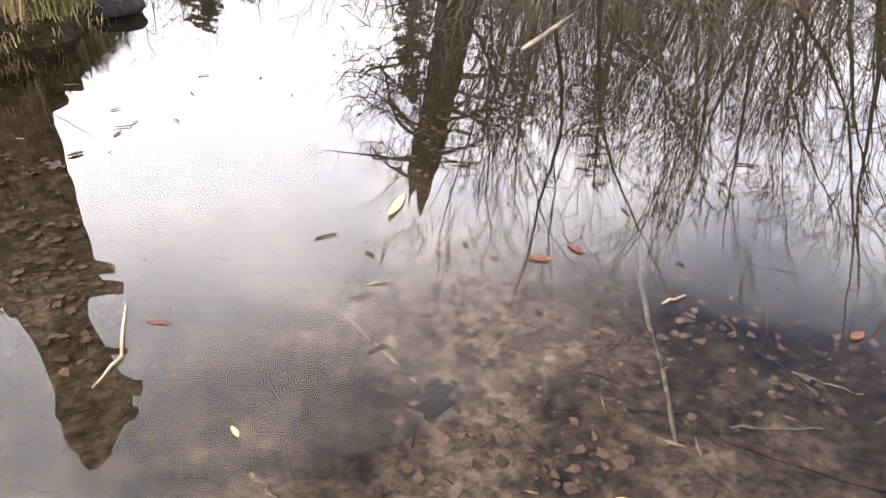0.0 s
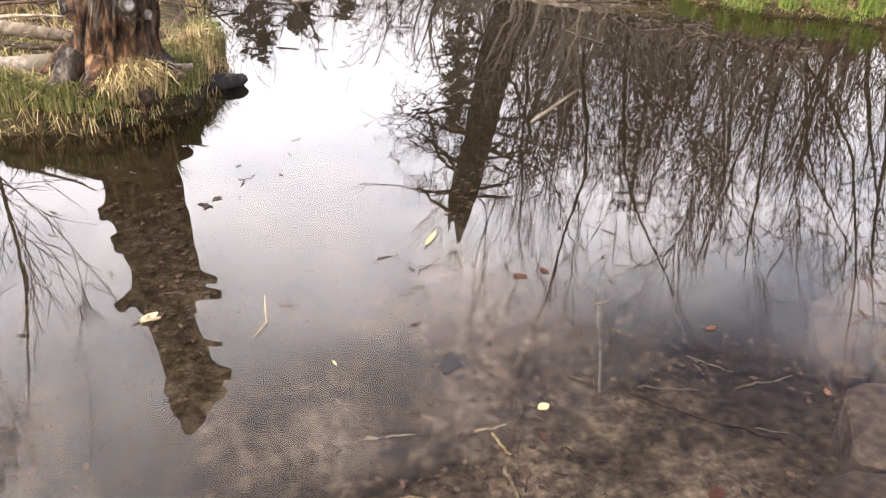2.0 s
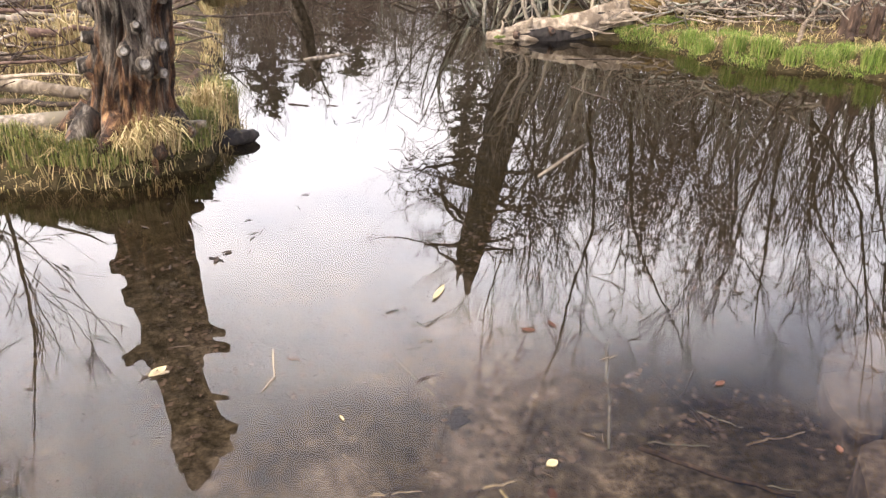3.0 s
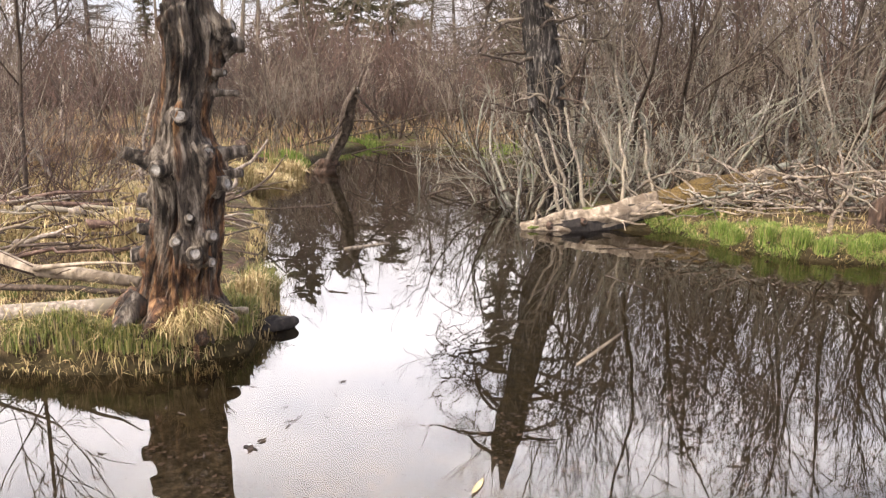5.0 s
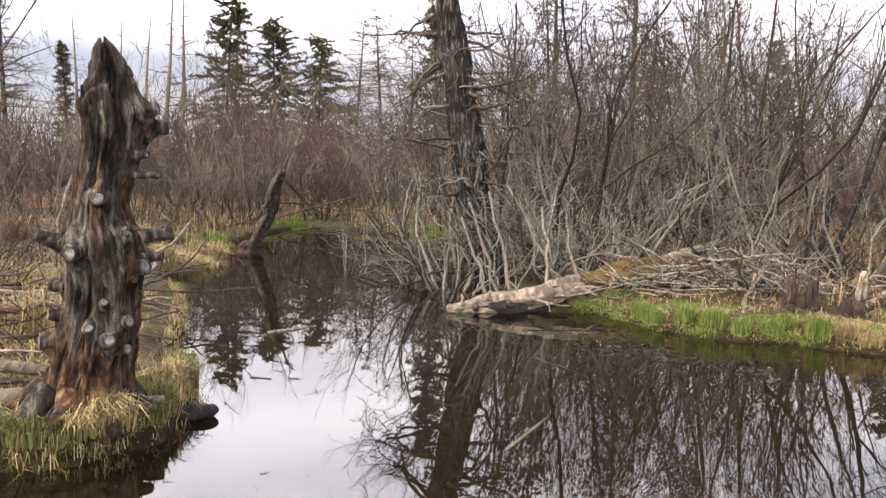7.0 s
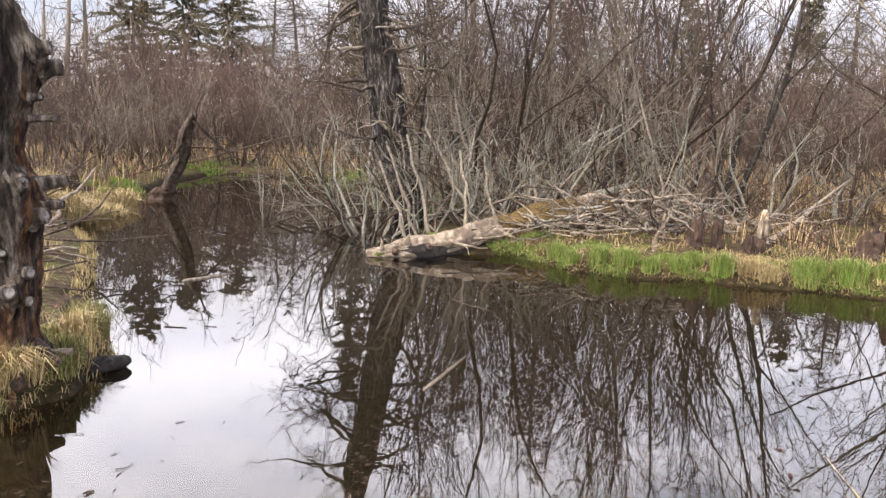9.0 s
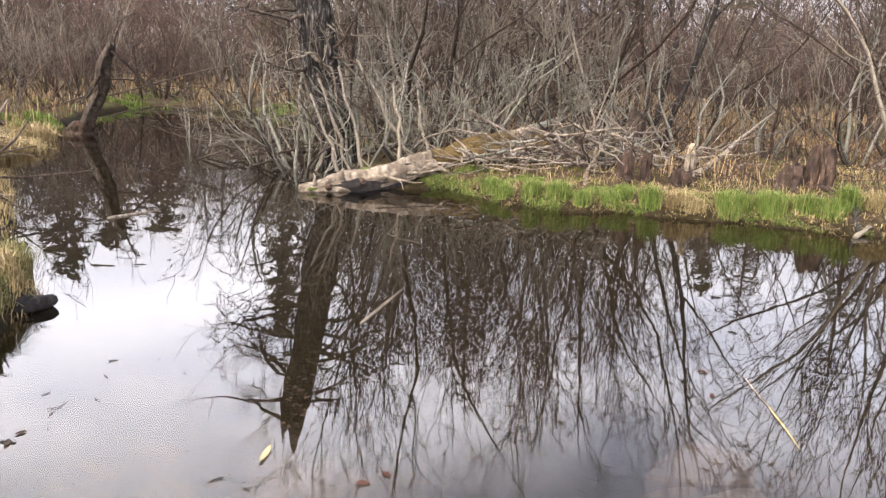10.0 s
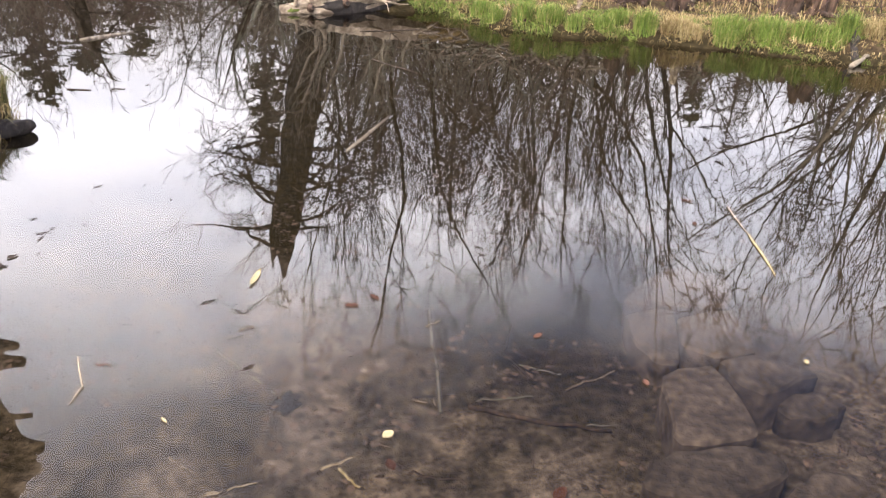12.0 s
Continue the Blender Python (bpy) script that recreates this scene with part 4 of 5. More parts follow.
# bare broadleaf trees that rise over the thicket
rng = np.random.default_rng(31)
for i, (x, y, h, r, mat, lean) in enumerate([(-1.5, 8.6, 6.0, 0.026, BARK_BROWN, (0.10, -0.05)), (-2.3, 9.4, 5.0, 0.024, BARK_GREY, (0.05, 0)), (12.4, 10.6, 5.6, 0.07, BARK_DARK, (0.1, 0)), (10.5, 10.2, 6.4, 0.055, BARK_BROWN, (0.05, 0.1)), (9.4, 10.8, 6.4, 0.055, BARK_DARK, (0.25, 0.0)),
                                            (11.2, 9.3, 6.6, 0.06, BARK_DARK, (0.18, 0.05)), (12.6, 5.4, 5.2, 0.05, BARK_BROWN, (0.0, 0)), (14.6, 6.2, 6.2, 0.06, BARK_BROWN, (0.1, 0)), (8.3, 13.6, 6.2, 0.05, BARK_BROWN, (0, 0)), (7.5, 14.2, 6.4, 0.05, BARK_GREY, (0, 0)), (13.4, 2.0, 5.5, 0.05, BARK_BROWN, (0, 0)), (10.6, 13.4, 6.2, 0.05, BARK_BROWN, (0.05, 0)), (12.0, 13.8, 6.6, 0.06, BARK_BROWN, (-0.05, 0)), (13.6, 12.2, 6.2, 0.05, BARK_RED, (0.1, 0)), (11.4, 11.6, 6.6, 0.05, BARK_RED, (0, 0.05)), (14.6, 13.4, 6.6, 0.06, BARK_BROWN, (0, 0)), (9.6, 14.8, 6.4, 0.05, BARK_RED, (0.05, 0)), (10.4, 17.6, 7.0, 0.06, BARK_BROWN, (0, 0)), (12.4, 11.4, 6.0, 0.05, BARK_RED, (0.05, 0.05)), (11.6, 14.8, 6.4, 0.05, BARK_RED, (0, 0)), (13.6, 14.6, 6.6, 0.055, BARK_BROWN, (-0.05, 0))]):
    ob = thing("bare_tree", "slender bare broadleaf tree with fine twigs", "tree", at=pose(x, y, ground_at(x, y) - 0.1))
    paths = branching(rng, (0, 0, 0), (lean[0], lean[1], 1), h, r, 3, 6, 0.07, 0.05, 0.5, 10, 0.005, 0.2)
    mesh_object("trunk", *tubes(paths[:1], 7), mat, ob)
    mesh_object("crown", *tubes(paths[1:], 4), mat, ob)


# ---- grass ----
def blades(g, xs, ys, zs, height, width, droop=0.6, away=None, tall=None):
    verts, faces = [], []
    for i, (x, y, z) in enumerate(zip(xs, ys, zs)):
        h = height * g.uniform(0.5, 1.15) * (1.0 if tall is None else tall[i])
        a = g.uniform(0, 2 * math.pi)
        dx, dy = math.cos(a), math.sin(a)
        if away is not None:
            dx, dy = dx * 0.5 + away[0], dy * 0.5 + away[1]
        o = h * droop * g.uniform(0.15, 1.0)
        sx, sy = -dy * width, dx * width
        b = len(verts)
        drop = min(0.45 * o, 0.8 * h)
        verts += [(x - sx, y - sy, z - 0.02), (x + sx, y + sy, z - 0.02), (x + dx * o * 0.35 + sx * 0.8, y + dy * o * 0.35 + sy * 0.8, z + h * 0.62), (x + dx * o * 0.35 - sx * 0.8, y + dy * o * 0.35 - sy * 0.8, z + h * 0.62), (x + dx * o, y + dy * o, z + h - drop)]
        faces += [(b, b + 1, b + 2, b + 3), (b + 3, b + 2, b + 4)]
    return verts, faces


def scatter(g, count, box, keep):
    out = []
    while sum(len(o) for o in out) < count:
        p = np.stack([g.uniform(box[0], box[1], 4000), g.uniform(box[2], box[3], 4000)], 1)
        out.append(p[keep(p[:, 0], p[:, 1])])
    return np.concatenate(out)[:count]


def clumpy(x, y, scale, seed, level):
    return wobble(x, y, scale, seed) > level


def sward(name, label, seed, count, box, keep, height, width, mat, droop=0.6, sink=0.0):
    g = np.random.default_rng(seed)
    p = scatter(g, count, box, keep)
    z = ground_height(p[:, 0], p[:, 1]) - sink
    tall = 0.35 + 1.6 * np.clip(0.4 + wobble(p[:, 0], p[:, 1], 3.5 if height < 0.3 else 1.0, seed * 3.3), 0, 1)
    return solid(name, *blades(g, p[:, 0], p[:, 1], z, height, width, droop, None, tall), mat, label, "grass", kind="stuff", smooth=False)


def band(lo, hi):
    return lambda x, y: (lambda d: (d > lo) & (d < hi))(shore_distance(x, y))


sward("green_grass", "bright green young grass along the bank", 1, 13000, (5.6, 10.5, 3.6, 8.6), lambda x, y: band(-0.02, 0.7)(x, y) & clumpy(x, y, 3.0, 4.0, 0.02) & ((x < 6.95) | (x > 7.6) | (y > 6.4)), 0.046, 0.0024, GRASS_GREEN, 2.3)
sward("green_grass", "short green grass on the point below the stump", 2, 11000, (-2.5, 0.7, 4.5, 6.0), lambda x, y: band(0.025, 0.5)(x, y) & clumpy(x, y, 2.5, 9.0, 0.0), 0.042, 0.0025, GRASS_OLIVE, 1.6)
sward("dry_grass", "flattened straw-coloured grass on the point", 3, 24000, (-4.5, 1.0, 4.7, 14.0), lambda x, y: band(0.28, 9)(x, y) & clumpy(x, y, 0.9, 14.0, -0.2), 0.13, 0.003, GRASS_DRY, 2.4)
sward("dry_grass", "straw-coloured grass among fallen branches on the bank", 4, 9000, (5.6, 13, 3.2, 12.5), lambda x, y: band(0.02, 6)(x, y) & clumpy(x, y, 0.8, 24.0, -0.1), 0.10, 0.0035, GRASS_DRY, 2.4)
sward("dry_grass", "matted straw and dead stalks hanging over the bank's edge", 9, 3600, (5.6, 10.5, 3.4, 8.6), lambda x, y: band(-0.02, 0.9)(x, y) & clumpy(x, y, 1.6, 64.0, -0.05), 0.045, 0.003, GRASS_DRY, 5.5)
sward("green_grass", "patches of green grass on the far banks", 5, 6000, (0.0, 12, 11.0, 28), lambda x, y: band(-0.05, 1.2)(x, y) & clumpy(x, y, 0.6, 34.0, 0.12), 0.14, 0.008, GRASS_GREEN)
sward("dry_grass", "drooping dry grass fringe along the water", 8, 2600, (-2.5, 3.0, 3.2, 17), lambda x, y: band(-0.06, 0.10)(x, y) & (y > 3.5) & clumpy(x, y, 1.2, 74.0, -0.1), 0.12, 0.003, GRASS_DRY, 1.6)
sward("dry_grass", "standing bleached straw on the marsh behind the stump", 10, 26000, (-6.5, -0.25, 6.6, 16.5), lambda x, y: band(0.3, 14)(x, y) & clumpy(x, y, 0.7, 88.0, -0.15), 0.30, 0.0045, GRASS_DRY, 1.2)
sward("dry_grass", "straw blades hanging over the undercut edge of the point", 11, 1500, (-2.5, 0.7, 4.4, 5.9), lambda x, y: band(0.03, 0.4)(x, y) & clumpy(x, y, 2.0, 93.0, -0.05), 0.05, 0.0026, GRASS_DRY, 4.5)
sward("sedge", "tan dry sedge covering the marsh", 6, 26000, (-14, 30, 11, 40), lambda x, y: band(0.1, 40)(x, y) & clumpy(x, y, 0.25, 44.0, -0.25), 0.36, 0.009, SEDGE_TAN, 0.9)
sward("sedge", "reddish-brown dead weeds under the thicket", 7, 9000, (8.0, 17, 1.5, 16), lambda x, y: band(1.3, 12)(x, y) & clumpy(x, y, 0.5, 54.0, -0.1), 0.26, 0.006, SEDGE_TAN, 0.9)


def tussock(x, y, r, h, count, mat, seed, label, z=None, droop=1.0, width=0.0035, away=None):
    g = np.random.default_rng(seed)
    a, q = g.uniform(0, 2 * math.pi, count), r * np.sqrt(g.uniform(0, 1, count))
    xs, ys = q * np.cos(a), q * np.sin(a)
    z0 = ground_at(x, y) if z is None else z
    ob = thing("grass_tuft", label, "grass tuft", "grass tufts", at=pose(x, y, z0))
    zs = 0.06 * (1 - (q / r) ** 2) - 0.03
    mesh_object("foliage", *blades(g, xs, ys, zs, h, width, droop, away), mat, ob, smooth=False)
    mesh_object("root_mat", *lump(g, (r * 0.75, r * 0.75, 0.035), 0.5, 6, 12), WOOD_ROT, ob, "dark rooty base")
    return ob


TAN, MIXED, GREEN = "drooping straw-coloured grass tuft at the waterline", "yellow-green grass tuft on the point", "fresh green grass tuft on the bank"
for i, (x, y, r, h, n, mat, lab) in enumerate([(0.0, 4.77, 0.08, 0.36, 230, GRASS_DRY, TAN), (0.12, 4.84, 0.07, 0.30, 170, GRASS_DRY, TAN), (-0.22, 4.72, 0.13, 0.15, 500, GRASS_GREEN, MIXED), (-0.45, 4.84, 0.15, 0.13, 600, GRASS_GREEN, MIXED), (-0.34, 4.74, 0.12, 0.18, 450, GRASS_GREEN, MIXED), (-0.10, 4.74, 0.08, 0.24, 160, GRASS_DRY, TAN), (-0.62, 4.86, 0.14, 0.15, 500, GRASS_GREEN, MIXED), (0.26, 4.98, 0.12, 0.18, 450, GRASS_GREEN, MIXED), (-0.9, 5.0, 0.16, 0.14, 500, GRASS_GREEN, MIXED),
                                              (0.50, 5.85, 0.16, 0.34, 420, GRASS_GREEN, MIXED), (0.42, 5.6, 0.12, 0.28, 260, GRASS_DRY, MIXED), (0.56, 6.15, 0.14, 0.30, 400, GRASS_GREEN, MIXED), (0.34, 5.3, 0.12, 0.2, 350, GRASS_GREEN, MIXED), (-0.75, 5.1, 0.16, 0.16, 500, GRASS_GREEN, MIXED),
                                              (1.0, 13.2, 0.35, 0.55, 800, GRASS_DRY, TAN), (1.45, 14.1, 0.4, 0.5, 800, GRASS_DRY, TAN), (0.7, 12.4, 0.35, 0.5, 700, GRASS_DRY, TAN), (1.9, 15.6, 0.4, 0.5, 700, GRASS_DRY, TAN), (0.5, 14.6, 0.4, 0.6, 700, GRASS_DRY, TAN), (-1.9, 12.8, 0.4, 0.75, 800, SEDGE_TAN, TAN), (-1.2, 14.4, 0.4, 0.7, 700, SEDGE_TAN, TAN),
                                              (6.35, 6.75, 0.16, 0.2, 600, GRASS_GREEN, GREEN), (6.05, 7.6, 0.16, 0.17, 500, GRASS_GREEN, GREEN), (7.75, 5.35, 0.2, 0.2, 700, GRASS_GREEN, GREEN), (8.35, 4.6, 0.2, 0.18, 600, GRASS_GREEN, GREEN), (8.05, 5.1, 0.2, 0.2, 600, GRASS_GREEN, GREEN), (7.3, 5.75, 0.16, 0.22, 450, GRASS_DRY, TAN), (8.9, 4.3, 0.2, 0.24, 500, GRASS_DRY, TAN), (7.0, 6.35, 0.14, 0.15, 400, GRASS_GREEN, GREEN), (5.95, 7.25, 0.10, 0.16, 260, GRASS_GREEN, GREEN), (6.15, 7.0, 0.12, 0.22, 300, GRASS_GREEN, GREEN), (6.45, 6.45, 0.11, 0.18, 260, GRASS_GREEN, GREEN), (6.75, 6.3, 0.12, 0.15, 240, GRASS_GREEN, GREEN), (7.05, 5.95, 0.12, 0.26, 300, GRASS_GREEN, GREEN), (7.55, 5.25, 0.13, 0.20, 300, GRASS_GREEN, GREEN), (7.9, 4.95, 0.14, 0.24, 320, GRASS_GREEN, GREEN), (8.2, 4.75, 0.13, 0.24, 300, GRASS_GREEN, GREEN), (8.6, 4.5, 0.13, 0.30, 320, GRASS_GREEN, GREEN), (7.35, 5.6, 0.16, 0.16, 300, GRASS_DRY, TAN), (6.55, 2.75, 0.2, 0.22, 600, GRASS_DRY, TAN), (6.9, 2.9, 0.2, 0.18, 500, GRASS_GREEN, GREEN)]):
    front = y < 4.95 and x < 0.5
    mat = GRASS_OLIVE if mat is GRASS_GREEN and x < 1 else mat
    tussock(x, y, r, h * (0.62 if x < 1 and y < 5.4 and mat is not GRASS_DRY else 0.8 if x < 1 and y < 7 else 1), n + (60 if x < 1 and y < 7 else 200), mat, 900 + i, lab, z=0.17 if front else None, away=(0.1, -0.75) if front else None, droop=1.3 if mat is GRASS_DRY else 0.8, width=0.003 if y < 10 else 0.007)


# ---- fallen branches, logs and small stumps ----
rng = np.random.default_rng(61)


def fallen(start, end, r0, r1, mat, label, forks=0, bend=0.05, name="fallen_branch", group="fallen branches", sides=6):
    s, e = np.array(start, float), np.array(end, float)
    n = 8
    pts = s + (e - s) * np.linspace(0, 1, n)[:, None] + rng.normal(0, bend * np.linalg.norm(e - s) * 0.4, (n, 3)) * np.array((1, 1, 0.5)) * np.sin(np.linspace(0, math.pi, n))[:, None]
    radii = list(np.linspace(r0, r1, n) * (1 + rng.normal(0, 0.06, n)))
    ob = thing(name, label, "branch" if r0 < 0.05 else "log", group)
    mesh_object("stick", *tubes([(pts, radii)], sides if r0 < 0.05 else 12), mat, ob)
    for _ in range(forks):
        k = rng.integers(2, n - 1)
        d = (e - s) / np.linalg.norm(e - s) + rng.normal(0, 0.5, 3)
        mesh_object("twig", *tubes([crooked(rng, pts[k], d, np.linalg.norm(e - s) * rng.uniform(0.15, 0.4), radii[k] * 0.55, 0.004, 5, 0.15)], 5), mat, ob)
    return ob


# on the point beside the tall stump
fallen((-3.0, 6.9, 0.45), (-0.30, 5.42, 0.36), 0.07, 0.04, WOOD_PALE, "long bleached fallen branch resting on straw-coloured grass", 3, 0.08)
fallen((-2.6, 5.35, 0.16), (-0.34, 5.25, 0.26), 0.08, 0.055, BARK_GREY, "weathered cracked log leaning on the stump's foot", 0, 0.03)
fallen((-1.2, 5.75, 0.30), (-0.30, 5.40, 0.30), 0.025, 0.018, BARK_BROWN, "thin dark stick beside the stump", 0, 0.04)
fallen((0.10, 5.05, 0.24), (0.36, 4.98, 0.24), 0.03, 0.025, WOOD_PALE, "short broken stick at the stump's foot", 0)
windfall = [[], []]
for i in range(130):
    x, y = rng.uniform(-3.6, 0.5), rng.uniform(8.4, 14.5)
    a, ln = rng.normal(0.2, 1.1), rng.uniform(0.35, 1.2)
    if float(shore_distance(np.array([x]), np.array([y]))[0]) < 0.25:
        continue
    z = ground_at(x, y) + rng.uniform(0.02, 0.2)
    windfall[i % 2] += branching(rng, (x, y, z), (math.cos(a), math.sin(a) * 0.6, rng.uniform(-0.05, 0.3)), ln, rng.uniform(0.012, 0.034), 1, 2, 0.12, 0, 0.5, 6, 0.006)
for paths, mat, label in zip(windfall, (WOOD_STICK, BARK_BROWN), ("bleached dead branches strewn over dry marsh grass", "dark dead branches strewn over dry marsh grass")):
    solid("windfall", *tubes(paths, 5), mat, label, "dead branches", kind="stuff")
for x, y, h, a in [(-0.55, 11.0, 1.4, 0.25), (-0.35, 11.4, 1.3, 0.3), (-1.75, 13, 1.5, 0.1), (-1.2, 10.4, 1.0, -0.7), (0.2, 9.4, 0.9, 0.8), (-1.9, 12.2, 0.9, -1.0)]:
    fallen((x, y, 0.15), (x + a, y + 0.3, 0.15 + h), 0.035, 0.012, WOOD_STICK, "bleached dead stem leaning in the marsh", 2, 0.07)
# tangled dead wood behind the point
for i in range(64):
    x, y = rng.uniform(-3.4, -0.3), rng.uniform(6.3, 8.6)
    a, ln = rng.normal(0.1, 0.7), rng.uniform(0.4, 1.7)
    z = ground_at(x, y) + rng.uniform(0.02, 0.28)
    fallen((x, y, z), (x + ln * math.cos(a), y + ln * math.sin(a) * 0.5, z + rng.normal(0.02, 0.12)), rng.uniform(0.010, 0.036), 0.008, [BARK_BROWN, WOOD_STICK, BARK_RED, BARK_GREY, BARK_BROWN][i % 5], "brown dead branch in a tangle of windfall on the marsh", int(rng.integers(0, 3)), 0.10)
# brush pile on the bank
for i in range(170):
    t = rng.uniform(0, 1)
    x, y = 6.2 + 3.0 * t + rng.normal(0, 0.25), 8.2 - 1.4 * t + abs(rng.normal(0, 0.4))
    a, ln = rng.normal(0.35, 0.9) + (math.pi if rng.random() < 0.4 else 0), rng.uniform(0.3, 1.5)
    z = 0.26 + rng.uniform(0.0, 0.5) * math.exp(-((t - 0.5) / 0.45) ** 2)
    fallen((x, y, z), (x + ln * math.cos(a), y + ln * math.sin(a), z + rng.normal(0.03, 0.2)), rng.uniform(0.007, 0.028), 0.005, [WOOD_STICK, WOOD_PALE, BARK_GREY, WOOD_STICK, BARK_LICHEN][i % 5], "pale dead branch in a brush pile on the bank", int(rng.integers(0, 3)), 0.10, group="brush pile")
for i in range(45):
    t = rng.uniform(0, 1)
    x, y = 6.1 + 3.2 * t + rng.normal(0, 0.3), 8.4 - 1.3 * t + rng.normal(0, 0.4)
    a, ln = rng.uniform(0, 2 * math.pi), rng.uniform(0.4, 1.3)
    fallen((x, y, 0.2), (x + ln * 0.6 * math.cos(a), y + ln * 0.6 * math.sin(a), 0.2 + ln * rng.uniform(0.3, 0.8)), rng.uniform(0.006, 0.018), 0.004, [WOOD_STICK, BARK_BROWN, BARK_LICHEN][i % 3], "thin dead stem sticking out of the brush pile", int(rng.integers(1, 4)), 0.12, group="brush pile")
for x0, y0, z0, x1, y1, z1, r in [(4.98, 9.75, 1.5, 4.86, 8.78, 0.18, 0.034), (4.45, 9.5, 1.15, 4.62, 8.9, 0.02, 0.030), (4.66, 9.7, 1.35, 4.9, 9.0, 0.0, 0.032), (5.75, 9.6, 1.3, 5.5, 8.95, 0.2, 0.035), (5.35, 9.9, 1.6, 5.72, 9.05, 0.3, 0.036), (6.3, 9.8, 1.2, 6.05, 9.1, 0.35, 0.034), (7.3, 10.0, 1.3, 6.85, 9.2, 0.4, 0.034)]:
    fallen((x0, y0, z0), (x1, y1, z1), r * 0.5, r * 0.8, BARK_GREY, "lichen-grey crooked dead stem leaning on the log", 4, 0.055)
fallen((6.75, 6.75, 0.14), (8.3, 8.0, 0.85), 0.035, 0.010, WOOD_PALE, "pale forked dead branch propped on the brush pile", 4, 0.05)
fallen((8.25, 6.45, 0.22), (11.2, 7.2, 1.05), 0.045, 0.012, BARK_GREY, "long grey pole slanting out of the thicket", 1, 0.03)
fallen((7.4, 9.2, 0.50), (9.6, 10.2, 0.75), 0.07, 0.05, BARK_LICHEN, "grey fallen trunk lying behind the brush pile", 1, 0.04)
fallen((6.3, 9.7, 0.35), (8.9, 10.9, 0.7), 0.06, 0.04, BARK_GREY, "grey fallen trunk lying behind the brush pile", 1, 0.04)
fallen((7.05, 5.95, 0.10), (7.45, 5.85, 0.12), 0.035, 0.03, WOOD_PALE, "short weathered log at the waterline", 0)
fallen((8.25, 4.15, 0.02), (8.85, 4.6, 0.32), 0.05, 0.02, BARK_DARK, "dark wet dead branch rising from the water", 3, 0.06)
fallen((8.0, 4.05, 0.02), (8.9, 4.2, 0.10), 0.03, 0.012, BARK_GREY, "dead branch lying along the waterline", 2, 0.08)
fallen((2.3, 20.5, 0.1), (6.6, 15.2, 1.7), 0.024, 0.012, BARK_BROWN, "long dead branch reaching across the channel", 6, 0.07)
for x0, y0, x1, y1, z1 in [(4.5, 12.6, 6.0, 12.3, 0.25), (4.1, 12.9, 5.4, 11.9, 0.5), (4.3, 11.2, 5.6, 10.6, 0.6), (5.0, 13.6, 6.6, 13.0, 0.5), (4.4, 21, 7.4, 18.5, 0.5), (5.2, 22, 8.2, 20, 0.6), (5.0, 19.5, 8.0, 18.0, 0.4), (3.8, 12.2, 5.3, 11.0, 0.3)]:
    fallen((x0, y0, 0.0), (x1, y1, z1), 0.022, 0.008, BARK_BROWN, "dark dead branch trailing in the water by the snag", 5, 0.22)


def small_stump(x, y, h, r, mat, label, seed, tip=None, roots=3):
    g = np.random.default_rng(seed)
    ob = thing("small_stump", label, "tree stump", "small stumps", at=pose(x, y, ground_at(x, y) - 0.03))
    mesh_object("trunk", *trunk_mesh([(-0.05, 0, 0, r * 1.5), (0.08, 0, 0, r * 1.15), (h * 0.6, 0.01, 0, r), (h, 0.02, 0, r * 0.8)], 40, 30, 0.6, 0.3, 0.5, seed), mat, ob)
    if tip:
        mesh_object("gnawed_top", *trunk_mesh([(h * 0.78, 0.015, 0, r * 0.92), (h * 0.98, 0.02, 0, r * 0.75), (h * 1.05, 0.02, 0, r * 0.3)], 18, 6, 0.12, 0.05, 0.05, seed + 1), tip, ob, "pale gnawed wood")
    for i in range(roots):
        a = 2 * math.pi * i / max(1, roots) + g.uniform(-0.4, 0.4)
        mesh_object("root", *tubes([crooked(g, (0, 0, 0.08), (math.cos(a), math.sin(a), -0.3), r * 3, r * 0.5, r * 0.2, 5, 0.12)], 6), mat, ob)
    return ob


small_stump(7.45, 6.75, 0.42, 0.085, WOOD_ROT, "dark brown rotten stump on the grassy bank", 3)
small_stump(7.66, 6.60, 0.46, 0.06, WOOD_ROT, "dark brown rotten stump on the grassy bank", 5)
small_stump(8.05, 6.3, 0.24, 0.10, WOOD_ROT, "low grey-brown stump with a leaning limb", 7)
small_stump(8.22, 6.38, 0.50, 0.055, WOOD_PALE, "beaver-cut pale sapling stump on the bank", 8, WOOD_FRESH)
small_stump(7.8, 6.25, 0.30, 0.05, WOOD_ROT, "thin rotten stump on the grassy bank", 9)
small_stump(9.25, 5.25, 0.60, 0.12, WOOD_ROT, "broad reddish-brown rotten stump with moss", 12, roots=5)
small_stump(9.0, 5.45, 0.36, 0.13, WOOD_ROT, "broad reddish-brown rotten stump with moss", 13, roots=5)
small_stump(9.5, 8.5, 0.85, 0.12, BARK_BROWN, "grey broken stump behind the brush pile", 14)
small_stump(9.25, 8.0, 0.6, 0.09, BARK_BROWN, "grey broken stump behind the brush pile", 15)
small_stump(1.1, 16.2, 0.5, 0.2, WOOD_ROT, "dark rotten stump on the far bank", 16)
small_stump(0.4, 15.2, 0.5, 0.22, WOOD_ROT, "dark rotten stump on the far bank", 17)
small_stump(0.45, 6.55, 0.16, 0.10, WOOD_ROT, "low black rotten stub behind the tall stump", 18)

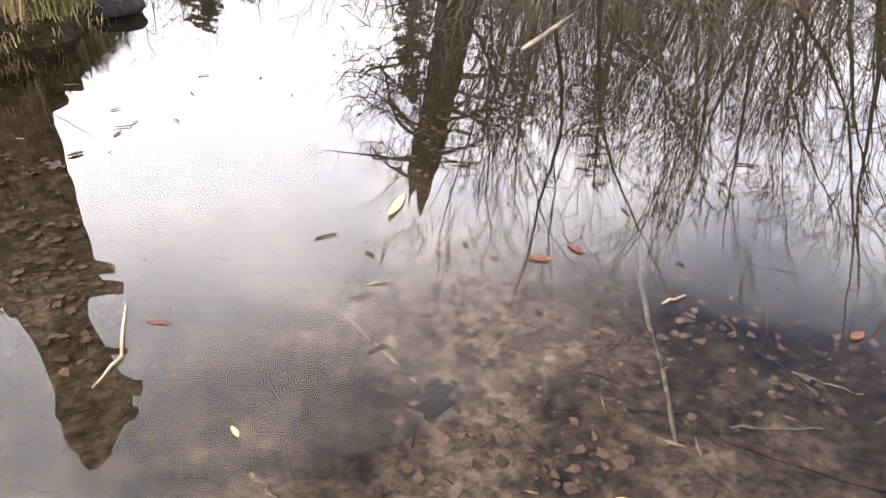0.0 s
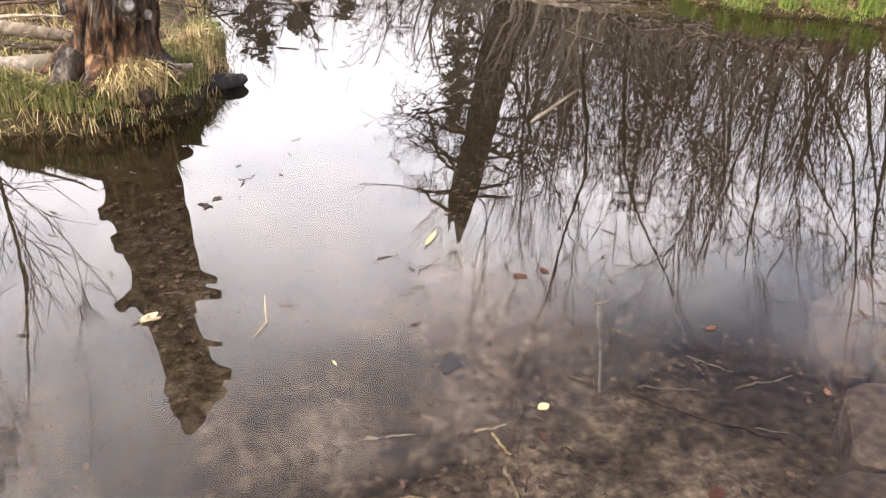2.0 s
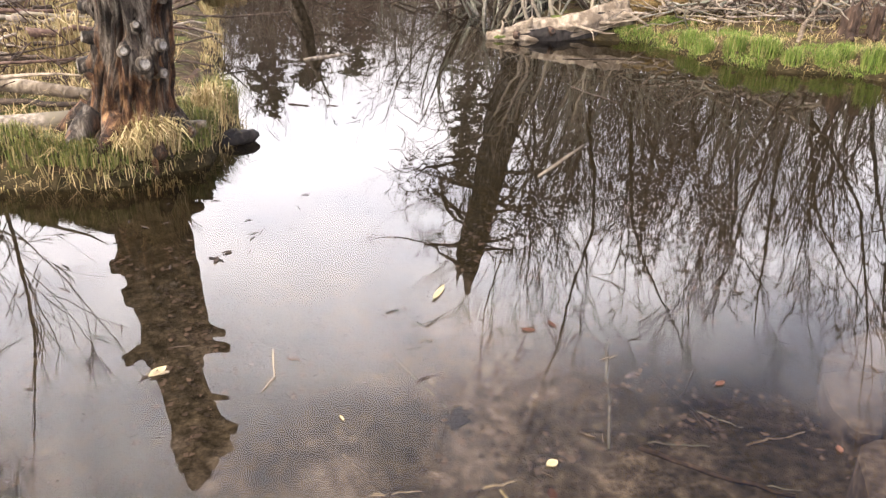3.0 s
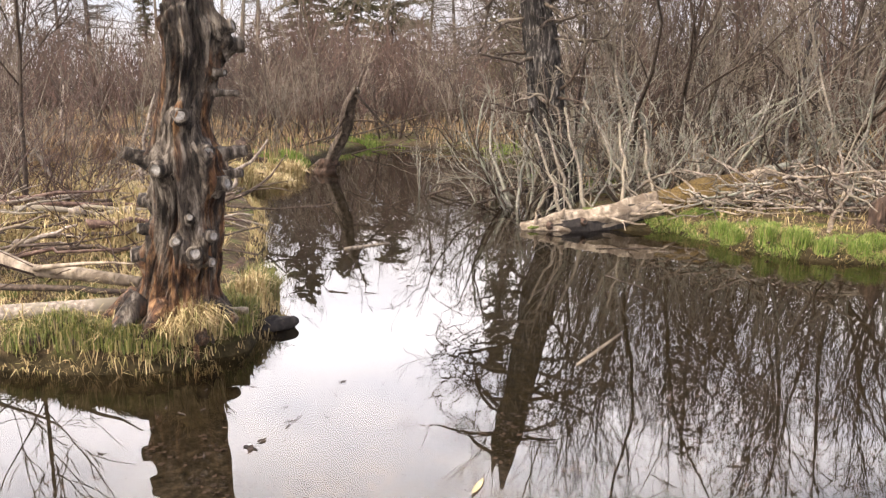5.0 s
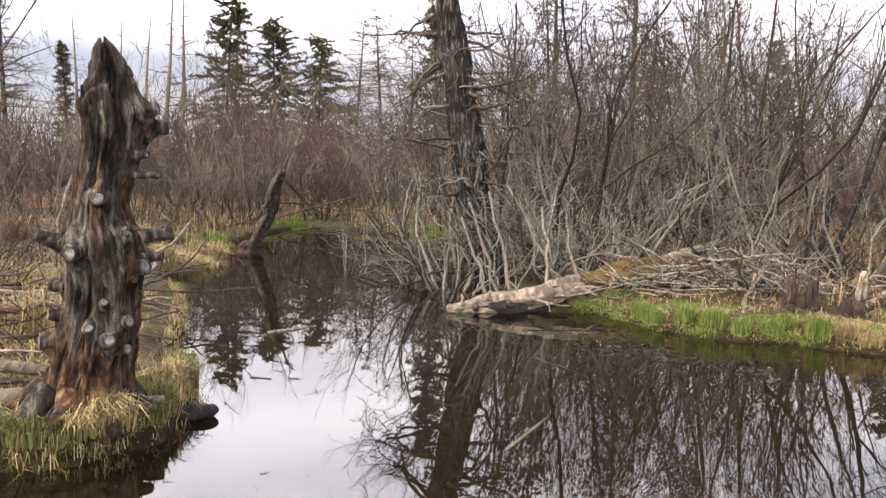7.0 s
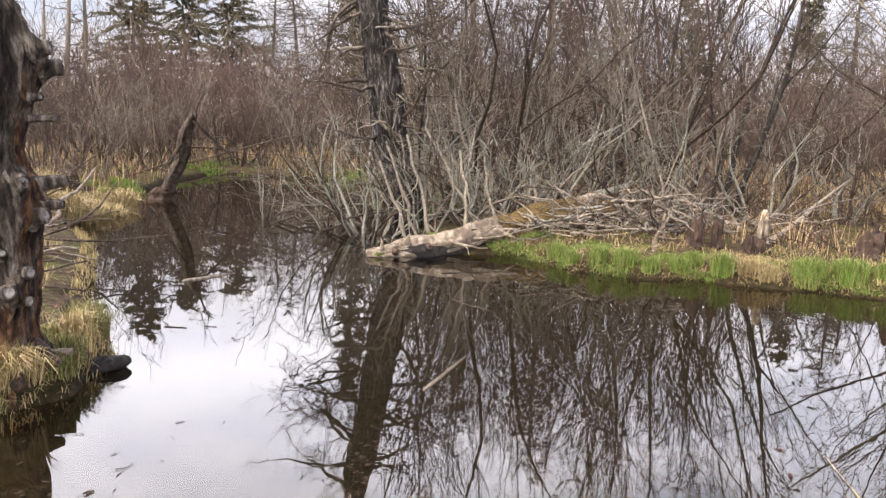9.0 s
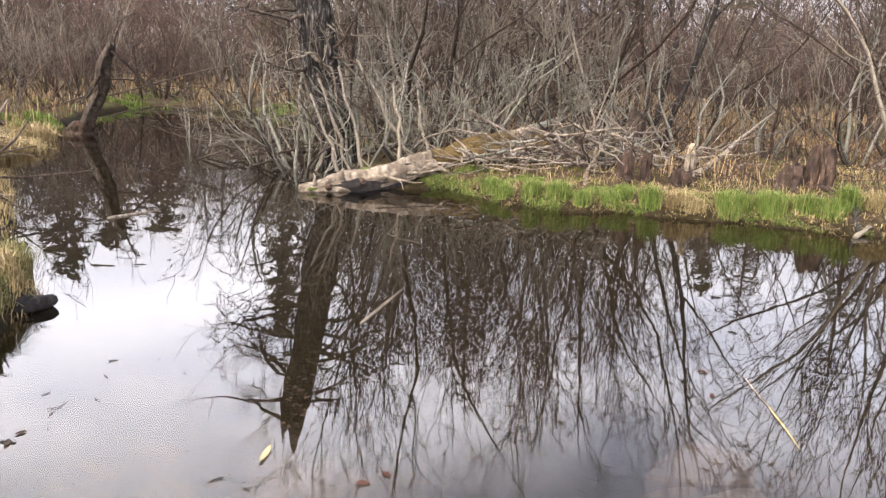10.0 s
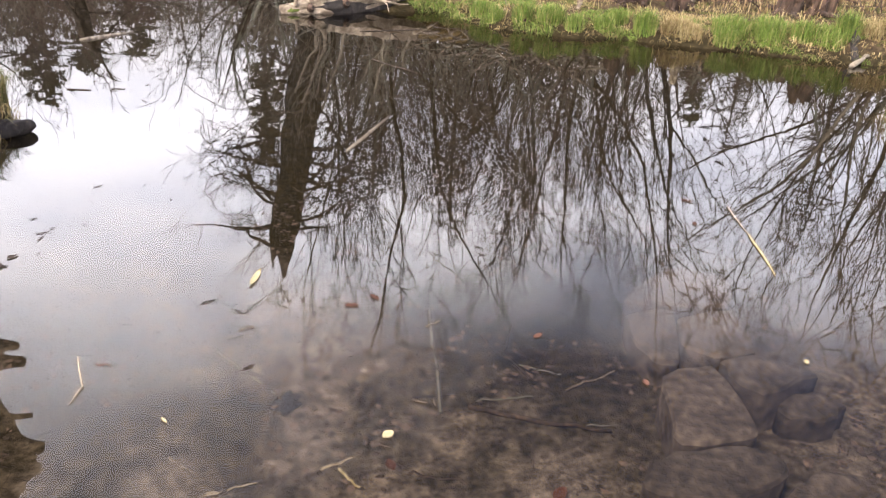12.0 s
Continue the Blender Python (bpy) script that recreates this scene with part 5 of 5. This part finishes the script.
rng = np.random.default_rng(71)
stone = solid("mossy_stone", *lump(rng, (0.14, 0.09, 0.055), 0.6), BARK_DARK, "small dark wet stone at the tip of the point", "stone")
stone.matrix_basis = pose(0.58, 5.34, 0.035, 0, 0, 20)
isle = solid("mud_hummock", *lump(rng, (0.5, 0.14, 0.07), 0.4), WOOD_ROT, "low dark hummock of mud in the water", "mud")
isle.matrix_basis = pose(5.35, 12.7, 0.0, 0, 0, -5)

# ---- on and under the water ----
def slab(name, corners, top, thick, seed, label):
    """A flat rounded stone from its corners."""
    g = np.random.default_rng(seed)
    c = np.array(corners, float)
    mid = c.mean(0)
    ring = []
    n = len(c)
    for i in range(n):
        for t in (0.0, 0.33, 0.66):
            p = c[i] + (c[(i + 1) % n] - c[i]) * t
            q = p if t else p + (mid - p) * 0.07
            ring.append(q + g.normal(0, 0.007, 2))
    ring = np.array(ring)
    m = len(ring)
    verts, faces = [], []
    rows = [(-thick, 1.0), (-0.014, 1.03), (-0.014, 1.03), (0.0, 0.965), (0.0, 0.965), (0.004, 0.8), (0.006, 0.5), (0.004, 0.2)]
    for z, f in rows:
        for p in ring:
            q = mid + (p - mid) * f
            verts.append((q[0] - mid[0], q[1] - mid[1], z + (0.016 * noise.noise((q[0] * 4, q[1] * 4, seed)) + 0.007 * noise.noise((q[0] * 18, q[1] * 18, seed)) if z > -0.03 else 0)))
    for j in (0, 2, 4, 5, 6):
        for k in range(m):
            a, b = j * m + k, j * m + (k + 1) % m
            faces.append((a, b, b + m, a + m))
    faces.append(tuple(7 * m + k for k in range(m)))
    ob = solid(name, verts, faces, STONE, label, "stone", "sunken stones")
    ob.matrix_basis = pose(mid[0], mid[1], top)
    return ob


FLAT = "flat brown stone slab under shallow water"
for i, (cs, top) in enumerate([([(2.26, 1.56), (2.50, 1.49), (2.31, 1.16), (2.22, 1.11), (1.97, 1.23), (2.06, 1.34)], -0.13),
                               ([(2.49, 1.46), (2.66, 1.40), (2.75, 1.19), (2.44, 1.23), (2.42, 1.34)], -0.10),
                               ([(1.74, 1.20), (1.91, 1.22), (2.17, 1.09), (2.20, 0.97), (2.10, 0.92), (1.87, 0.96), (1.70, 1.11)], -0.12),
                               ([(2.67, 1.82), (2.97, 1.73), (2.75, 1.46), (2.54, 1.52), (2.53, 1.67)], -0.14),
                               ([(2.57, 2.04), (2.81, 1.95), (2.48, 1.62), (2.37, 1.68), (2.44, 1.85)], -0.20),
                               ([(2.63, 2.11), (3.08, 2.22), (3.26, 1.98), (3.05, 1.79), (2.77, 1.94)], -0.17),
                               ([(2.57, 1.25), (2.75, 1.19), (2.78, 1.07), (2.62, 1.05), (2.50, 1.16)], -0.18),
                               ([(2.15, 0.91), (2.31, 0.91), (2.42, 0.79), (2.33, 0.71), (2.09, 0.83)], -0.16)]):
    slab("stone_slab", cs, top, 0.3, 40 + i, FLAT)


def bed_stick(pts, r, mat, label, lift=0.0):
    path = [(x, y, ground_at(x, y) + r * 0.8 + lift) for x, y in pts]
    t = np.linspace(0, len(path) - 1, 9)
    p = np.stack([np.interp(t, range(len(path)), [q[k] for q in path]) for k in range(3)], 1) + rng.normal(0, 0.004, (9, 3))
    return solid("sunken_stick", *tubes([(p, list(np.linspace(r, r * 0.6, 9)))], 6), mat, label, "stick", "sunken sticks")


SUNK, STRAW = "pale stick lying on the silty pond bed", "straw-coloured reed stem lying in shallow water"
for pts, r, mat, lab in [([(1.92, 2.67), (1.49, 1.96)], 0.010, BARK_LICHEN, SUNK), ([(0.92, 2.87), (1.02, 2.43)], 0.008, BARK_LICHEN, SUNK), ([(1.61, 1.94), (1.79, 1.72), (1.99, 1.54)], 0.012, BARK_BROWN, "dark branch lying on the silty pond bed"), ([(1.66, 1.96), (1.88, 1.87)], 0.005, BARK_LICHEN, SUNK),
                         ([(2.03, 1.83), (2.33, 1.84)], 0.006, WOOD_PALE, SUNK), ([(2.18, 2.35), (1.97, 2.17), (1.95, 1.93)], 0.007, BARK_BROWN, SUNK), ([(1.98, 2.35), (1.94, 1.97)], 0.006, BARK_BROWN, SUNK), ([(0.96, 1.94), (1.08, 1.93)], 0.006, WOOD_FRESH, STRAW), ([(1.02, 1.92), (1.03, 1.77)], 0.007, LEAF_YELLOW, STRAW),
                         ([(0.54, 2.02), (0.75, 2.0)], 0.005, WOOD_FRESH, STRAW), ([(0.59, 2.04), (0.66, 1.97)], 0.004, WOOD_FRESH, STRAW), ([(0.55, 2.27), (0.59, 2.14)], 0.006, WOOD_STICK, SUNK), ([(0.51, 1.74), (0.72, 1.69)], 0.005, WOOD_FRESH, STRAW), ([(0.98, 1.73), (0.96, 1.56)], 0.010, BARK_GREY, SUNK), ([(0.91, 1.57), (1.0, 1.58)], 0.004, WOOD_FRESH, STRAW),
                         ([(1.96, 2.08), (2.09, 1.92)], 0.004, BARK_LICHEN, SUNK), ([(0.41, 2.31), (0.49, 2.25)], 0.004, BARK_BROWN, SUNK), ([(0.39, 2.22), (0.42, 2.07)], 0.005, BARK_GREY, SUNK), ([(1.80, 1.70), (2.05, 1.56)], 0.005, BARK_LICHEN, SUNK), ([(1.2, 1.75), (1.35, 1.6)], 0.005, BARK_BROWN, SUNK), ([(1.45, 2.1), (1.62, 2.02)], 0.005, BARK_BROWN, SUNK)]:
    bed_stick(pts, r, mat, lab)


def floating(pts, r, mat, label, name="floating_stick", z=0.003, category="stick"):
    t = np.linspace(0, len(pts) - 1, 7)
    p = np.stack([np.interp(t, range(len(pts)), [q[0] for q in pts]), np.interp(t, range(len(pts)), [q[1] for q in pts]), np.full(7, z)], 1) + rng.normal(0, 0.002, (7, 3))
    return solid(name, *tubes([(p, list(r * np.array((0.7, 1, 1, 0.95, 0.9, 0.8, 0.5))))], 6), mat, label, category, "floating debris")


floating([(0.36, 2.59), (0.33, 2.40), (0.27, 2.32)], 0.0045, WOOD_FRESH, "bent straw-coloured reed stem floating on the pond", "reed_stem", category="reed stem")
floating([(3.66, 2.33), (3.42, 2.0)], 0.006, WOOD_STICK, "tan reed stem floating on the pond", "reed_stem", category="reed stem")
floating([(3.43, 2.02), (3.15, 1.68)], 0.007, LEAF_YELLOW, "bright yellow reed stem floating on the pond", "reed_stem", category="reed stem")
floating([(2.26, 4.09), (2.5, 4.30), (2.89, 4.62)], 0.012, WOOD_PALE, "pale bare stick floating on the pond", z=0.006)
floating([(2.68, 2.92), (2.90, 2.76)], 0.012, BARK_BROWN, "waterlogged stick just under the surface", z=-0.05)
for a, b, r, m in [((0.85, 2.73), (0.91, 2.74), 0.004, BARK_DARK), ((0.95, 2.63), (0.96, 2.58), 0.004, BARK_DARK), ((0.9, 2.47), (0.96, 2.47), 0.004, WOOD_PALE), ((0.4, 2.51), (0.44, 2.48), 0.005, LEAF_RED), ((1.11, 6.29), (1.26, 6.19), 0.006, BARK_BROWN), ((1.4, 6.18), (1.48, 6.12), 0.006, BARK_BROWN),
                   ((1.60, 8.05), (2.15, 8.28), 0.018, BARK_GREY), ((0.21, 3.49), (0.27, 3.44), 0.007, BARK_DARK), ((-0.1, 2.56), (-0.02, 2.55), 0.009, WOOD_FRESH), ((-0.12, 2.53), (-0.05, 2.58), 0.005, BARK_BROWN), ((4.81, 3.41), (4.86, 3.36), 0.006, BARK_DARK), ((4.6, 3.22), (4.56, 3.17), 0.006, BARK_DARK),
                   ((4.25, 2.86), (4.27, 2.8), 0.005, BARK_DARK), ((3.32, 2.47), (3.36, 2.45), 0.004, BARK_DARK), ((3.72, 6.31), (3.81, 5.64), 0.008, BARK_BROWN), ((3.51, 2.52), (3.53, 2.46), 0.005, LEAF_RED), ((4.3, 7.5), (5.0, 7.35), 0.006, BARK_BROWN), ((1.13, 2.34), (1.18, 2.36), 0.003, WOOD_PALE), ((1.52, 2.13), (1.60, 2.14), 0.004, WOOD_PALE)]:
    floating([a, b], r, m, "small twig floating on still pond water")


def leaf(x, y, z, ln, wd, turn, mat, label):
    verts, faces = [], []
    for i in range(7):
        t = i / 6
        w = wd * math.sin(math.pi * min(1, t * 0.96 + 0.02)) ** 0.8
        c = 0.18 * ln * (t - 0.5) ** 2
        verts += [((t - 0.5) * ln, -w, c + 0.15 * w), ((t - 0.5) * ln, 0, c - 0.002), ((t - 0.5) * ln, w, c + 0.25 * w)]
    for layer in (0, 1):
        b = len(verts) if layer else 0
        if layer:
            verts += [(v[0], v[1], v[2] - 0.0012) for v in verts[:21]]
        for i in range(6):
            for k in (0, 1):
                q = (b + i * 3 + k, b + i * 3 + k + 1, b + i * 3 + k + 4, b + i * 3 + k + 3)
                faces.append(q[::-1] if layer == 0 else q)
    ob = solid("leaf", verts, faces, mat, label, "leaf", "fallen leaves")
    ob.matrix_basis = pose(x, y, z, 0, 0, turn)
    return ob


leaf(1.12, 2.83, 0.004, 0.15, 0.014, 50, LEAF_YELLOW, "curled pale yellow leaf floating on the pond")
for x, y, z, ln, wd, turn, m, lab in [(1.355, 2.42, 0.003, 0.06, 0.013, -30, LEAF_RED, "orange-red leaf floating on the pond"), (1.47, 2.43, 0.003, 0.06, 0.010, -80, LEAF_RED, "orange-red leaf floating on the pond"), (1.855, 1.855, 0.003, 0.05, 0.012, 10, LEAF_RED, "orange-red leaf floating on the pond"),
                                      (1.98, 1.42, 0.003, 0.04, 0.012, 60, LEAF_RED, "orange-red leaf floating on the pond"), (1.15, 1.78, -0.25, 0.06, 0.018, 80, LEAF_RED, "red leaf lying on the pond bed"), (1.55, 1.36, -0.25, 0.08, 0.022, 20, LEAF_RED, "red leaf lying on the pond bed"), (1.06, 1.66, 0.003, 0.045, 0.016, 15, LEAF_YELLOW, "pale yellow leaf floating on the pond"),
                                      (0.5, 2.09, 0.003, 0.035, 0.006, 100, LEAF_YELLOW, "tiny pale bud floating on the pond"), (2.61, 1.19, 0.003, 0.03, 0.010, 40, LEAF_YELLOW, "pale yellow leaf floating on the pond"), (0.24, 3.46, 0.004, 0.07, 0.012, 70, WOOD_ROT, "brown leaf floating on the pond"), (0.30, 3.53, 0.004, 0.05, 0.012, 20, BARK_BROWN, "brown leaf floating on the pond"), (-0.06, 2.56, 0.006, 0.08, 0.02, 40, LEAF_YELLOW, "curled tan leaf floating on the pond"), (3.3, 2.26, 0.003, 0.05, 0.012, 40, LEAF_RED, "orange-red leaf floating on the pond")]:
    leaf(x, y, z, ln, wd, turn, m, lab)

# sunken leaf litter on the pond bed
g = np.random.default_rng(81)
lv, lf = [], []
spread_out = scatter(g, 5200, (-1.2, 4.0, 0.8, 4.2), lambda x, y: (shore_distance(x, y) < -0.25) & clumpy(x, y, 1.5, 64.0, -0.2))
for p, bed in zip(spread_out, ground_height(spread_out[:, 0], spread_out[:, 1])):
    s, a = g.uniform(0.005, 0.022), g.uniform(0, 2 * math.pi)
    z = bed + g.uniform(0.002, 0.012)
    b = len(lv)
    for k in range(5):
        t = a + 2 * math.pi * k / 5
        q = s * (1.4 if k in (0,) else g.uniform(0.5, 0.9))
        lv.append((p[0] + q * math.cos(t), p[1] + q * math.sin(t), z + g.normal(0, 0.003)))
    lf.append((b, b + 1, b + 2, b + 3, b + 4))
solid("leaf_litter", lv, lf, LEAF_DARK, "dark sunken leaf litter on the silty pond bed", "leaf litter", kind="stuff", smooth=False)

# fine debris on the bed
g = np.random.default_rng(83)
db = []
for p in scatter(g, 700, (-0.8, 3.4, 0.9, 3.6), lambda x, y: shore_distance(x, y) < -0.3):
    a = g.uniform(0, 2 * math.pi)
    z = ground_at(p[0], p[1]) + 0.004
    db.append(crooked(g, (p[0], p[1], z), (math.cos(a), math.sin(a), 0.02), g.uniform(0.02, 0.11), g.uniform(0.001, 0.003), 0.001, 3, 0.25))
solid("bed_debris", *tubes(db, 3), BARK_BROWN, "fine brown twig debris on the silty pond bed", "debris", kind="stuff")
g = np.random.default_rng(84)
clump = solid("sunken_leaf_clump", *lump(g, (0.085, 0.05, 0.008), 1.1, 8, 20), BARK_DARK, "black clump of rotting leaves on the pond bed", "leaf clump")
clump.matrix_basis = pose(1.05, 2.36, ground_at(1.05, 2.36), 0, 0, 20)

# loose twigs under the thicket
g = np.random.default_rng(91)
tw = []
for p in scatter(g, 2600, (-4, 15, 3, 22), lambda x, y: shore_distance(x, y) > 0.8):
    z = 0.28 + g.uniform(0, 0.1)
    a = g.uniform(0, 2 * math.pi)
    tw.append(crooked(g, (p[0], p[1], z), (math.cos(a), math.sin(a), g.uniform(-0.1, 1.2)), g.uniform(0.3, 1.1), g.uniform(0.004, 0.011), 0.003, 3, 0.15))
solid("brushwood", *tubes(tw, 3), BARK_RED, "thin reddish-brown twigs and dead stems over the marsh floor", "brushwood", kind="stuff")

# far woods behind the marsh
g = np.random.default_rng(95)
fw = []
for i in range(3800):
    a, r = radians(g.uniform(-30, 85)), g.uniform(46, 95)
    x, y = r * math.sin(a), r * math.cos(a)
    h = g.uniform(2.0, 5.6) * (1.3 if 0.08 < a else 1.0) * (1 + 0.25 * noise.noise((x * 0.06, y * 0.06, 1.0)))
    fw.append(crooked(g, (x, y, 0), (g.normal(0, 0.12), g.normal(0, 0.12), 1), h, 0.07, 0.02, 3, 0.10))
    for _ in range(2):
        p = np.array((x, y, h * g.uniform(0.2, 0.7)))
        fw.append(crooked(g, p, (g.normal(0, 0.6), g.normal(0, 0.6), 0.8), h * 0.4, 0.045, 0.02, 2, 0.1))
solid("far_woods", *tubes(fw, 3), BARK_RED, "hazy reddish-brown bare woods along the horizon", "woods", kind="stuff")

# specks of bark and bud scales on the water
g = np.random.default_rng(97)
fv, ff = [], []
for p in scatter(g, 420, (-0.5, 7.5, 1.6, 11), lambda x, y: (shore_distance(x, y) < -0.1) & clumpy(x, y, 0.7, 84.0, -0.05)):
    a, ln, wd = g.uniform(0, 2 * math.pi), g.uniform(0.008, 0.035), g.uniform(0.002, 0.006)
    c, d = math.cos(a), math.sin(a)
    b = len(fv)
    for q, w in ((-ln, 0.3), (0, 1), (ln, 0.3)):
        fv += [(p[0] + c * q - d * wd * w, p[1] + d * q + c * wd * w, 0.003), (p[0] + c * q + d * wd * w, p[1] + d * q - c * wd * w, 0.003), (p[0] + c * q, p[1] + d * q, 0.006)]
    for k in (0, 3):
        ff += [(b + k, b + k + 3, b + k + 5, b + k + 2), (b + k + 2, b + k + 5, b + k + 4, b + k + 1)]
solid("floating_specks", fv, ff, BARK_BROWN, "scattered specks of bark and bud scales floating on water", "debris", kind="stuff", smooth=False)
